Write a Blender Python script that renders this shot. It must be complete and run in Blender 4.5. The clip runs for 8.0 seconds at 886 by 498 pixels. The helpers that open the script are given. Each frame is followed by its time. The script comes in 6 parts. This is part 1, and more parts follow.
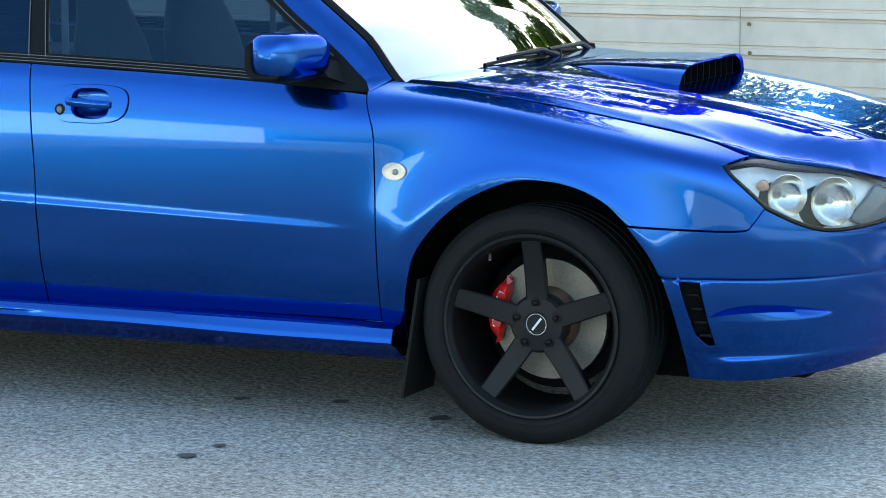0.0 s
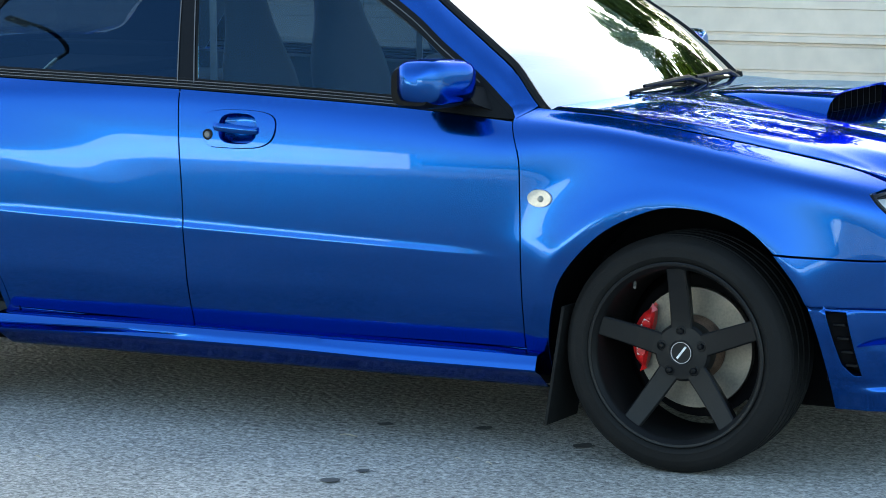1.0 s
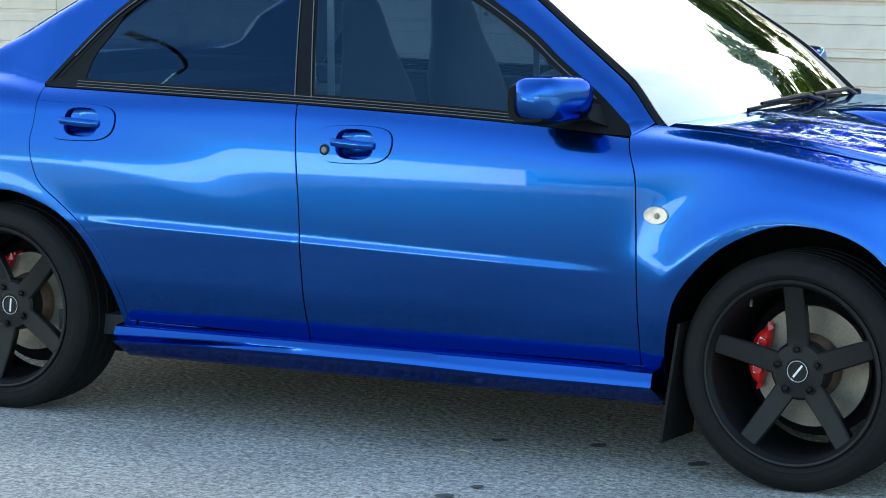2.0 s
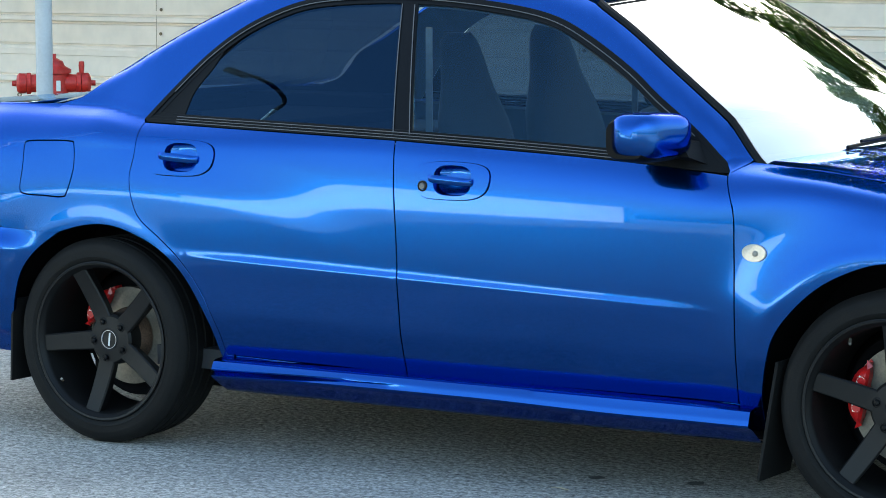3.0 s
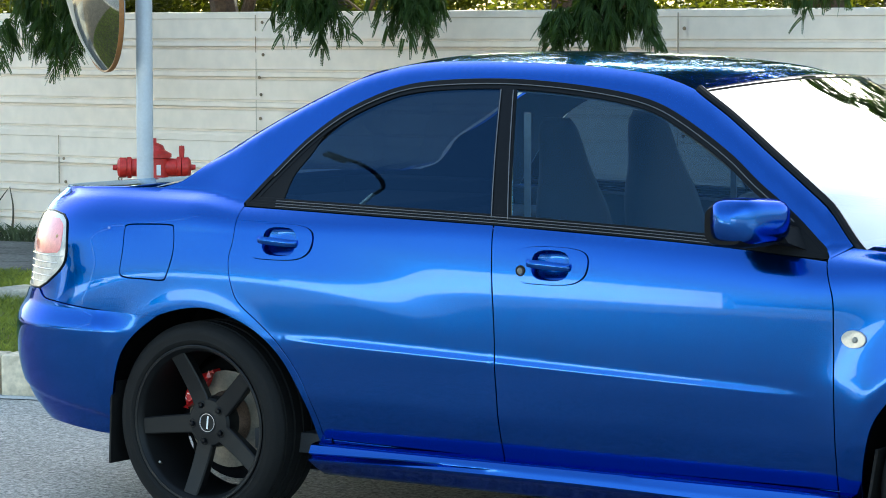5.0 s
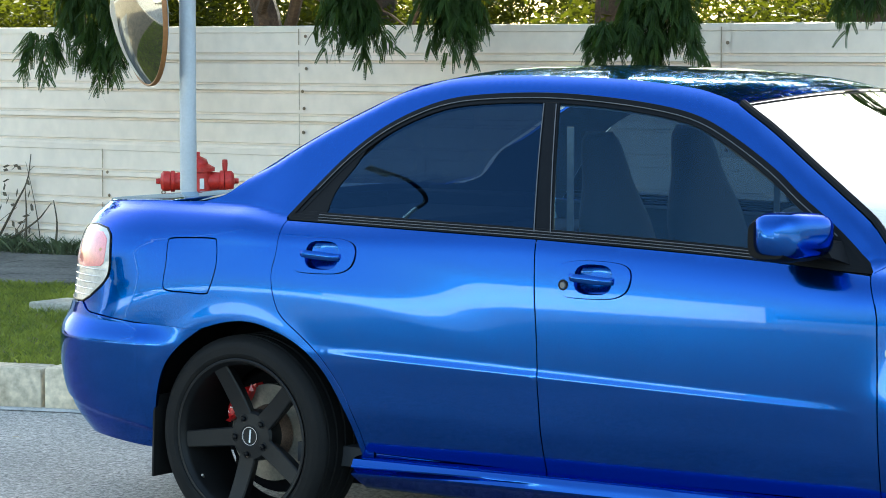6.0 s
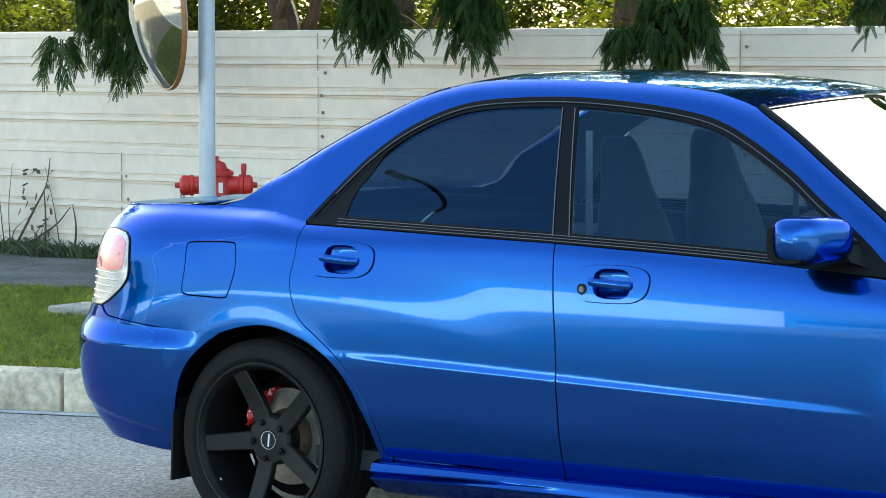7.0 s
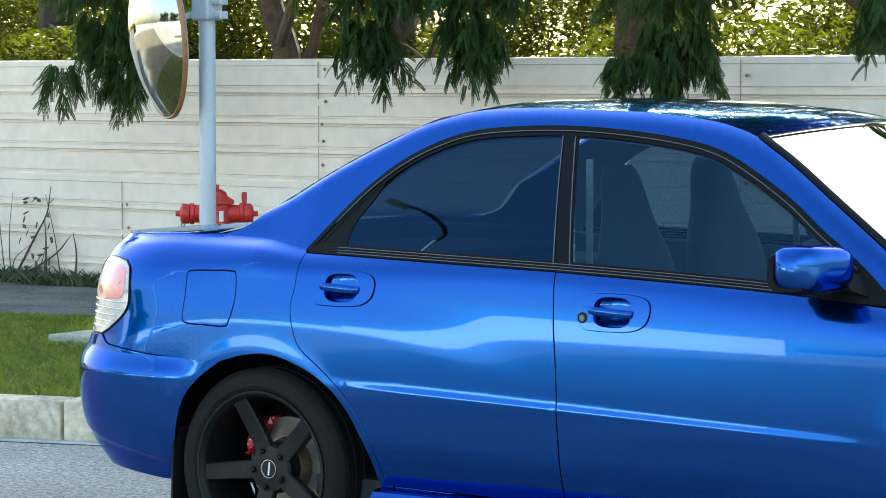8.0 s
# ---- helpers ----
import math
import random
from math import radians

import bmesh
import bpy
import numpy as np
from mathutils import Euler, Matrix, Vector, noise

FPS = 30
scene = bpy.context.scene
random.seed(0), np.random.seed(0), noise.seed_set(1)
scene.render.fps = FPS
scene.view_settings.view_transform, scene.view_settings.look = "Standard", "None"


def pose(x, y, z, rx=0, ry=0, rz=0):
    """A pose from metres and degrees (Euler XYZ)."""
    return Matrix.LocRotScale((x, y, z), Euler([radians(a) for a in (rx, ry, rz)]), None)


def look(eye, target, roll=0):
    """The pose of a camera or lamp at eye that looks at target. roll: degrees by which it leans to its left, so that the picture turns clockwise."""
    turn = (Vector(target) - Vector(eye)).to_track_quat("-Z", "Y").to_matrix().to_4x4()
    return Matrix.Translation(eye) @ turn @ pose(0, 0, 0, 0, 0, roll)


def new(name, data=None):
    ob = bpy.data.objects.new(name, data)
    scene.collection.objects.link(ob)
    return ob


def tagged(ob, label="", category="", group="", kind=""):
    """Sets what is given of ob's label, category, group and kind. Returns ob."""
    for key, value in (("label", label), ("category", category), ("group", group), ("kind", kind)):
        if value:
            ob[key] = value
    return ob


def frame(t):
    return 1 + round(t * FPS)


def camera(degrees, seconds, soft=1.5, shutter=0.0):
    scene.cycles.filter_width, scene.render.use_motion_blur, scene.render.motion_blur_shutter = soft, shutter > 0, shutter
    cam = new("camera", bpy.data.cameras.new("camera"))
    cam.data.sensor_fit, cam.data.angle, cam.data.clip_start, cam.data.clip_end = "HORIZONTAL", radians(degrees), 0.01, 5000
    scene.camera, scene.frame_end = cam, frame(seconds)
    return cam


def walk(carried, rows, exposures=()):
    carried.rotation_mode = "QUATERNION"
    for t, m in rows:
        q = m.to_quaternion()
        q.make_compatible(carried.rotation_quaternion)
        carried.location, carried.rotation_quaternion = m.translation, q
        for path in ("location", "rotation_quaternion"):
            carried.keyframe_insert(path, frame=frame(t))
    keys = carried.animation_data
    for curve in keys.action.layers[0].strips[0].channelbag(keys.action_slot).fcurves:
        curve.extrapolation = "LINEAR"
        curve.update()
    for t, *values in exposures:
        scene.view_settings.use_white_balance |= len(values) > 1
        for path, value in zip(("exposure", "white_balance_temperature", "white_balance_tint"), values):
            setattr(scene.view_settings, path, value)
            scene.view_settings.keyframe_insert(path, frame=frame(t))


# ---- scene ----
from mathutils.geometry import delaunay_2d_cdt

# camera: it stands still and pans
cam = camera(18.41, 8.0, soft=0.9)
EYE = (2.549, -7.358, 1.485)
ROWS = [
    (0.0, 23.211, -7.881, 0.14),
    (0.5, 24.755, -7.769, 0.132),
    (1.0, 26.271, -7.313, 0.087),
    (1.5, 27.449, -7.046, 0.02),
    (2.0, 28.713, -6.971, 0.024),
    (2.2, 29.183, -6.880, 0.02),
    (3.3, 31.190, -5.880, -0.009),
    (3.5, 31.412, -5.646, -0.009),
    (4.0, 31.903, -4.973, -0.006),
    (4.5, 32.315, -4.687, -0.022),
    (4.7, 32.515, -4.578, -0.022),
    (6.0, 33.726, -4.138, -0.052),
    (6.5, 33.975, -4.083, -0.063),
    (7.0, 34.119, -4.052, -0.049),
    (7.5, 34.129, -3.754, -0.06),
    (8.0, 34.129, -3.453, -0.062),
]
walk(cam, [(t, pose(*EYE, 90 + pitch, 0, yaw) @ pose(0, 0, 0, 0, 0, -lean)) for t, yaw, pitch, lean in ROWS],
     exposures=[(0.0, 2.3, 6550, -3), (8.0, 2.3, 6550, -3)])

# daylight: a hazy bright sky, the sun behind the trees beyond the hoarding
SUN_EL, SUN_AZ = 31.0, -30.0
world = bpy.data.worlds.new("sky")
scene.world = world
world.use_nodes = True
wn = world.node_tree
sky = wn.nodes.new("ShaderNodeTexSky")
sky.sky_type, sky.sun_disc = "NISHITA", False
sky.sun_elevation, sky.sun_rotation = radians(SUN_EL), radians(SUN_AZ)
sky.dust_density, sky.air_density, sky.ozone_density = 3.0, 1.0, 0.8
wn.nodes["Background"].inputs["Strength"].default_value = 0.13
wn.links.new(sky.outputs["Color"], wn.nodes["Background"].inputs["Color"])
sun = new("sun", bpy.data.lights.new("sun", "SUN"))
sun.data.energy, sun.data.angle, sun.data.color = 4.5, radians(0.6), (1.0, 0.92, 0.78)
SUN_DIR = Vector((math.sin(radians(SUN_AZ)) * math.cos(radians(SUN_EL)), math.cos(radians(SUN_AZ)) * math.cos(radians(SUN_EL)), math.sin(radians(SUN_EL))))
sun.matrix_world = look(tuple(SUN_DIR * 50), (0, 0, 0))


# ---- materials ----
def mat(name, color, rough=0.6, metal=0.0, coat=0.0, vary=0.15, scale=3.0, fine=60.0, bump=0.0, spec=0.5, color2=None, bump_scale=None, coat_rough=0.03):
    m = bpy.data.materials.new(name)
    m.use_nodes = True
    nt = m.node_tree
    b = nt.nodes["Principled BSDF"]
    b.inputs["Roughness"].default_value, b.inputs["Metallic"].default_value = rough, metal
    b.inputs["Coat Weight"].default_value, b.inputs["Coat Roughness"].default_value = coat, coat_rough
    b.inputs["Specular IOR Level"].default_value = spec
    b.inputs["Coat IOR"].default_value = 1.52
    if vary <= 0:
        b.inputs["Base Color"].default_value = (*color, 1)
        return m
    tc = nt.nodes.new("ShaderNodeTexCoord")
    big, small = nt.nodes.new("ShaderNodeTexNoise"), nt.nodes.new("ShaderNodeTexNoise")
    big.inputs["Scale"].default_value, small.inputs["Scale"].default_value = scale, fine
    big.inputs["Detail"].default_value, small.inputs["Detail"].default_value = 4, 3
    add = nt.nodes.new("ShaderNodeMath")
    add.operation = "ADD"
    ramp = nt.nodes.new("ShaderNodeMapRange")
    ramp.inputs["From Min"].default_value, ramp.inputs["From Max"].default_value = 0.7, 1.3
    mix = nt.nodes.new("ShaderNodeMix")
    mix.data_type = "RGBA"
    dark = color2 or tuple(c * (1 - vary) for c in color)
    light = color if color2 else tuple(min(1, c * (1 + vary)) for c in color)
    mix.inputs["A"].default_value, mix.inputs["B"].default_value = (*dark, 1), (*light, 1)
    for n in (big, small):
        nt.links.new(tc.outputs["Object"], n.inputs["Vector"])
    nt.links.new(big.outputs["Fac"], add.inputs[0])
    nt.links.new(small.outputs["Fac"], add.inputs[1])
    nt.links.new(add.outputs[0], ramp.inputs["Value"])
    nt.links.new(ramp.outputs["Result"], mix.inputs["Factor"])
    nt.links.new(mix.outputs["Result"], b.inputs["Base Color"])
    if bump:
        bp = nt.nodes.new("ShaderNodeBump")
        bp.inputs["Strength"].default_value, bp.inputs["Distance"].default_value = 1.0, bump
        src = small
        if bump_scale:
            src = nt.nodes.new("ShaderNodeTexNoise")
            src.inputs["Scale"].default_value, src.inputs["Detail"].default_value = bump_scale, 4
            nt.links.new(tc.outputs["Object"], src.inputs["Vector"])
        nt.links.new(src.outputs["Fac"], bp.inputs["Height"])
        nt.links.new(bp.outputs["Normal"], b.inputs["Normal"])
    return m


def glass(name, tint, ior=1.5, rough=0.0, gloss=(1, 1, 1), least=0.0):
    m = bpy.data.materials.new(name)
    m.use_nodes = True
    nt = m.node_tree
    nt.nodes.remove(nt.nodes["Principled BSDF"])
    t, g, mx, fr, pw = (nt.nodes.new(n) for n in ("ShaderNodeBsdfTransparent", "ShaderNodeBsdfGlossy", "ShaderNodeMixShader", "ShaderNodeLayerWeight", "ShaderNodeMath"))
    t.inputs["Color"].default_value = (*tint, 1)
    g.inputs["Roughness"].default_value = rough
    g.inputs["Color"].default_value = (*gloss, 1)
    fr.inputs["Blend"].default_value = 0.5
    pw.operation = "POWER"
    pw.inputs[1].default_value = 5.0
    nt.links.new(fr.outputs["Facing"], pw.inputs[0])
    least = max(least, ((ior - 1) / (ior + 1)) ** 2)
    ml = nt.nodes.new("ShaderNodeMath")
    ml.operation, ml.use_clamp = "MULTIPLY_ADD", True
    ml.inputs[1].default_value, ml.inputs[2].default_value = 1.0 - least, least
    nt.links.new(pw.outputs[0], ml.inputs[0])
    nt.links.new(ml.outputs[0], mx.inputs[0])
    nt.links.new(t.outputs[0], mx.inputs[1])
    nt.links.new(g.outputs[0], mx.inputs[2])
    nt.links.new(mx.outputs[0], nt.nodes["Material Output"].inputs["Surface"])
    return m


PAINT = mat("blue_paint", (0.0, 0.062, 0.325), 0.17, 0.98, 0.0, 0.04, 2.0, 900.0, spec=0.0)
PAINT.node_tree.nodes["Principled BSDF"].inputs["Specular Tint"].default_value = (0.0, 0.29, 0.80, 1)


def lacquer(m, tint, least, rough):
    """A glossy clear layer over a paint, with more gloss at flat angles."""
    nt = m.node_tree
    g, mx, fr, pw, ml = (nt.nodes.new(n) for n in ("ShaderNodeBsdfGlossy", "ShaderNodeMixShader", "ShaderNodeLayerWeight", "ShaderNodeMath", "ShaderNodeMath"))
    g.inputs["Color"].default_value, g.inputs["Roughness"].default_value = (*tint, 1), rough
    fr.inputs["Blend"].default_value = 0.5
    pw.operation, ml.operation = "POWER", "MULTIPLY_ADD"
    pw.inputs[1].default_value = 5.0
    ml.inputs[1].default_value, ml.inputs[2].default_value = 0.85 - least, least
    nt.links.new(fr.outputs["Facing"], pw.inputs[0])
    nt.links.new(pw.outputs[0], ml.inputs[0])
    nt.links.new(ml.outputs[0], mx.inputs[0])
    nt.links.new(nt.nodes["Principled BSDF"].outputs[0], mx.inputs[1])
    nt.links.new(g.outputs[0], mx.inputs[2])
    nt.links.new(mx.outputs[0], nt.nodes["Material Output"].inputs["Surface"])


lacquer(PAINT, (0.58, 0.78, 1.0), 0.041, 0.005)
BLACK_TRIM = mat("black_trim", (0.004, 0.0044, 0.0055), 0.5, spec=0.12, vary=0.3, scale=6, fine=300, bump=0.0003)
GLOSS_BLACK = mat("gloss_black", (0.004, 0.0044, 0.0055), 0.3, spec=0.15, vary=0.2, scale=4, fine=100)
DARK_INNER = mat("dark_inner", (0.004, 0.004, 0.005), 0.9, vary=0.3, spec=0.1)
RUBBER = mat("tyre_rubber", (0.0055, 0.0053, 0.0052), 0.75, spec=0.25, vary=0.35, scale=9, fine=220, bump=0.0006)
RIM_BLACK = mat("matt_black_rim", (0.0050, 0.0050, 0.0054), 0.5, 0.0, spec=0.3, vary=0.25, scale=8, fine=240)
STEEL = mat("brake_steel", (0.24, 0.215, 0.18), 0.5, 0.6, vary=0.2, scale=20, fine=150)
RUST = mat("rusty_steel", (0.16, 0.10, 0.07), 0.75, 0.3, vary=0.4, scale=25, fine=200)
RED_CALIPER = mat("red_caliper", (0.58, 0.012, 0.014), 0.35, coat=0.5, vary=0.25, scale=30, fine=150)
CHROME = mat("chrome", (0.75, 0.75, 0.76), 0.12, 1.0, vary=0.05)
WHITE_MARK = mat("white_marking", (0.75, 0.75, 0.74), 0.5, vary=0.1)
WINDSCREEN = glass("windscreen_glass", (0.42, 0.52, 0.50), 2.0, least=0.62)
FRONT_GLASS = glass("front_side_glass", (0.74, 0.90, 0.97), 1.6, gloss=(0.30, 0.62, 1.0))
TINT_GLASS = glass("tinted_rear_glass", (0.09, 0.125, 0.17), 1.6, gloss=(0.22, 0.52, 1.0))
REAR_SCREEN = glass("dark_rear_screen", (0.30, 0.36, 0.40), 1.5)
LAMP_GLASS = glass("lamp_lens", (0.88, 0.90, 0.92), 1.45)
LENS_CLEAR = mat("clear_lens", (0.48, 0.47, 0.45), 0.12, coat=1.0, vary=0.15, scale=60, fine=200)
AMBER = mat("amber_lens", (0.50, 0.24, 0.12), 0.2, coat=0.8, vary=0.1)
SEAT_CLOTH = mat("seat_cloth", (0.006, 0.007, 0.010), 0.9, vary=0.3, scale=20, fine=300, bump=0.0008)
CABIN = mat("cabin_plastic", (0.020, 0.022, 0.026), 0.7, vary=0.3, scale=8, fine=200)


# ---- shape tools ----
def pchip(xs, ys, x):
    """Smooth monotone curve through the knots xs, ys."""
    xs, ys, x = np.asarray(xs, float), np.asarray(ys, float), np.clip(np.asarray(x, float), xs[0], xs[-1])
    h = np.diff(xs)
    d = np.diff(ys) / h
    m = np.zeros(len(xs))
    m[0], m[-1] = d[0], d[-1]
    for i in range(1, len(xs) - 1):
        if d[i - 1] * d[i] > 0:
            w1, w2 = 2 * h[i] + h[i - 1], h[i] + 2 * h[i - 1]
            m[i] = (w1 + w2) / (w1 / d[i - 1] + w2 / d[i])
    i = np.clip(np.searchsorted(xs, x, side="right") - 1, 0, len(xs) - 2)
    t = (x - xs[i]) / h[i]
    return ((2 * t**3 - 3 * t**2 + 1) * ys[i] + (t**3 - 2 * t**2 + t) * h[i] * m[i]
            + (3 * t**2 - 2 * t**3) * ys[i + 1] + (t**3 - t**2) * h[i] * m[i + 1])


def smooth01(t):
    t = np.clip(t, 0, 1)
    return t * t * (3 - 2 * t)


# the body's lines, along x from the tail (-3.6) to the nose (0.88); the front axle is x = 0
def z_edge(x):
    return pchip([-3.60, -3.42, -3.2, -2.9, -2.6, -2.4, -1.5, -0.85, -0.6, -0.44, -0.28, -0.1, 0.2, 0.42, 0.6, 0.75, 0.9],
                 [0.978, 0.992, 1.006, 1.019, 1.016, 0.990, 0.957, 0.928, 0.922, 0.932, 0.924, 0.903, 0.853, 0.812, 0.768, 0.725, 0.67], x)


def w_edge(x):
    return pchip([-3.60, -3.42, -3.2, -2.9, -2.6, -2.4, -1.5, -0.85, -0.6, -0.44, -0.1, 0.2, 0.42, 0.6, 0.75, 0.9],
                 [0.64, 0.68, 0.712, 0.725, 0.740, 0.775, 0.820, 0.817, 0.803, 0.750, 0.732, 0.716, 0.70, 0.675, 0.63, 0.56], x)


def nose_x(z):
    return pchip([0.15, 0.2, 0.27, 0.45, 0.55, 0.63, 0.70, 0.78, 0.9], [0.76, 0.82, 0.865, 0.89, 0.89, 0.875, 0.855, 0.82, 0.74], z)


def tail_x(z):
    return pchip([0.15, 0.25, 0.36, 0.5, 0.6, 0.66, 0.70, 0.85, 0.98, 1.1], [-3.36, -3.48, -3.57, -3.60, -3.595, -3.56, -3.54, -3.515, -3.48, -3.42], z)


def ridge_z(x):
    """Height of the pressed line along the doors."""
    return 0.571 - 0.030 * (np.asarray(x, float) + 1.59)


def lower_width(x, z):
    """Half the body's width below its shoulder line."""
    x, z = np.asarray(x, float), np.asarray(z, float)
    zt, wt = z_edge(x), w_edge(x)
    plain = pchip([0.10, 0.20, 0.29, 0.36, 0.44, 0.60, 0.75, 0.9], [0.710, 0.745, 0.786, 0.816, 0.840, 0.855, 0.853, 0.8425], z)
    d = z - ridge_z(x)
    fade = smooth01((x + 2.36) / 0.45) * (1 - smooth01((x + 0.68) / 0.25))
    base = plain + 0.0042 * fade * np.where(d > 0, np.exp(-((d / 0.015) ** 2)), np.exp(-((d / 0.085) ** 2)))
    front = smooth01((x + 0.5) / 0.35)
    rear = smooth01((-2.45 - x) / 0.5)
    fend = front + rear
    reach = 0.18 + 0.04 * np.clip(fend, 0, 1)
    t = np.clip((zt - z) / reach, 0, 1)
    k = 1 - (1 - t) ** (4.6 + 5.4 * front - 1.2 * rear)
    w = wt + (base - wt) * k
    for xc, rr, amount in ((0.0, 0.385, 0.024), (-2.54, 0.365, 0.011)):
        r = np.hypot((x - xc) * 0.97, z - 0.315)
        if xc:
            far = np.hypot((x - xc) * np.where(x > xc, 0.36, 0.62), z - 0.315)
            g = 0.85 * (1 - smooth01((far - rr - 0.085) / 0.15)) * (1 - smooth01((x + 2.25) / 0.75)) + 0.15 * np.where(r > rr, np.exp(-(((r - rr) / 0.036) ** 2)), 1.0)
        else:
            g = np.where(r > rr, 0.80 * np.exp(-(((r - rr) / 0.10) ** 2)) + 0.20 * np.exp(-(((r - rr) / 0.036) ** 2)), 1.0)
        w = w + amount * g * smooth01((z - 0.14) / 0.2) * smooth01((zt - z) / 0.12)
    sf = np.clip((x - 0.28) / (nose_x(z) - 0.28), 0, 1)
    sr = np.clip((-2.85 - x) / (-2.85 - tail_x(z)), 0, 1)
    return w * (1 - sf**2.7) ** 0.55 * (1 - sr**3.2) ** 0.55


def rail_z(x):
    """Height of the line where roof and screens meet the side."""
    return pchip([-2.9, -2.76, -2.684, -2.618, -2.444, -2.262, -2.079, -1.908, -1.709, -1.52, -1.329, -1.143, -0.993, -0.863, -0.74, -0.55, -0.431, -0.3],
                 [1.022, 1.022, 1.047, 1.095, 1.202, 1.300, 1.380, 1.410, 1.416, 1.413, 1.404, 1.384, 1.343, 1.267, 1.186, 1.054, 0.938, 0.93], x)


def upper_width(x, z):
    """Half the cabin's width above the shoulder line."""
    x, z = np.asarray(x, float), np.asarray(z, float)
    d = np.maximum(z - z_edge(x), -0.05)
    sr = np.clip((-2.85 - x) / (-2.85 - tail_x(z)), 0, 1)
    turn = np.clip((z - rail_z(x) + 0.042) / 0.042, 0, 1.1) ** 2 * smooth01((z - z_edge(x) - 0.02) / 0.12)
    return (w_edge(x) - 0.455 * d - 0.17 * d * d - 0.026 * turn) * (1 - sr**3.2) ** 0.55


def side_width(x, z):
    x, z = np.asarray(x, float), np.asarray(z, float)
    zt = z_edge(x)
    s = smooth01((z - zt + 0.035) / 0.07)
    return lower_width(x, z) * (1 - s) + upper_width(x, z) * s


def hood_z(x, w):
    """Height of bonnet and boot lid over the ground, at half-width w."""
    x, w = np.asarray(x, float), np.asarray(w, float)
    r = np.clip(np.abs(w) / w_edge(x), 0, 1.2)
    bulge = pchip([-3.6, -3.2, -2.8, -0.6, -0.4, 0.0, 0.4, 0.7, 0.9], [0.006, 0.008, 0.008, 0.018, 0.020, 0.042, 0.055, 0.060, 0.05], x)
    return z_edge(x) + bulge * (1 - r**4.6)


def spline(pts, n=6):
    """A smooth line through the points."""
    p = np.asarray(pts, float)
    if len(p) < 3:
        return [tuple(q) for q in p]
    out = []
    q = np.vstack([2 * p[0] - p[1], p, 2 * p[-1] - p[-2]])
    for i in range(1, len(q) - 2):
        for t in np.arange(n) / n:
            a, b, c, d = q[i - 1], q[i], q[i + 1], q[i + 2]
            out.append(0.5 * (2 * b + (c - a) * t + (2 * a - 5 * b + 4 * c - d) * t * t + (3 * b - a - 3 * c + d) * t**3))
    out.append(p[-1])
    return [tuple(r) for r in out]


def outline(*runs, n=6):
    """A closed outline of smooth runs that meet in corners."""
    out = []
    for r in runs:
        for p in spline(r, n):
            if not out or math.dist(p, out[-1]) > 1e-4:
                out.append(p)
    if math.dist(out[0], out[-1]) < 1e-4:
        out.pop()
    return out


def oval(x, z, rx, rz, n=24, power=2.0):
    out = []
    for i in range(n):
        a = 2 * math.pi * i / n
        c, s = math.cos(a), math.sin(a)
        out.append((x + rx * math.copysign(abs(c) ** (2 / power), c), z + rz * math.copysign(abs(s) ** (2 / power), s)))
    return out


def area2(p):
    p = np.asarray(p)
    q = np.roll(p, -1, 0)
    return float((p[:, 0] * q[:, 1] - q[:, 0] * p[:, 1]).sum())


def dense(p, step):
    p = np.asarray(p, float)
    out = []
    for a, b in zip(p, np.roll(p, -1, 0)):
        k = max(1, int(math.ceil(np.hypot(*(b - a)) / step)))
        out += [a + (b - a) * i / k for i in range(k)]
    return np.array(out)


def shrink(p, d):
    """The outline moved to its inner side by d (counter-clockwise outlines)."""
    p = np.asarray(p, float)
    e1, e2 = p - np.roll(p, 1, 0), np.roll(p, -1, 0) - p
    n1, n2 = (np.stack([-e[:, 1], e[:, 0]], 1) / np.maximum(np.hypot(e[:, 0], e[:, 1]), 1e-9)[:, None] for e in (e1, e2))
    m = n1 + n2
    return p + d * m / np.maximum((m * n1).sum(1), 0.6)[:, None]


def inside(pts, poly):
    x, y = pts[:, 0], pts[:, 1]
    res = np.zeros(len(pts), bool)
    q = np.roll(poly, -1, 0)
    for (x1, y1), (x2, y2) in zip(poly, q):
        if y1 != y2:
            res ^= ((y1 > y) != (y2 > y)) & (x < (x2 - x1) * (y - y1) / (y2 - y1) + x1)
    return res


def near_edge(pts, poly, d):
    res = np.zeros(len(pts), bool)
    for a, b in zip(poly, np.roll(poly, -1, 0)):
        e = b - a
        t = np.clip(((pts - a) @ e) / max(e @ e, 1e-12), 0, 1)
        res |= ((pts - a - t[:, None] * e) ** 2).sum(1) < d * d
    return res


def near_line(g, extra):
    """Grid points that lie within the band of the extra points."""
    xs = np.unique(extra[:, 0])
    lo = np.array([extra[extra[:, 0] == x, 1].min() for x in xs])
    hi = np.array([extra[extra[:, 0] == x, 1].max() for x in xs])
    return (g[:, 0] > xs[0]) & (g[:, 0] < xs[-1]) & (g[:, 1] > np.interp(g[:, 0], xs, lo) - 0.004) & (g[:, 1] < np.interp(g[:, 0], xs, hi) + 0.004)


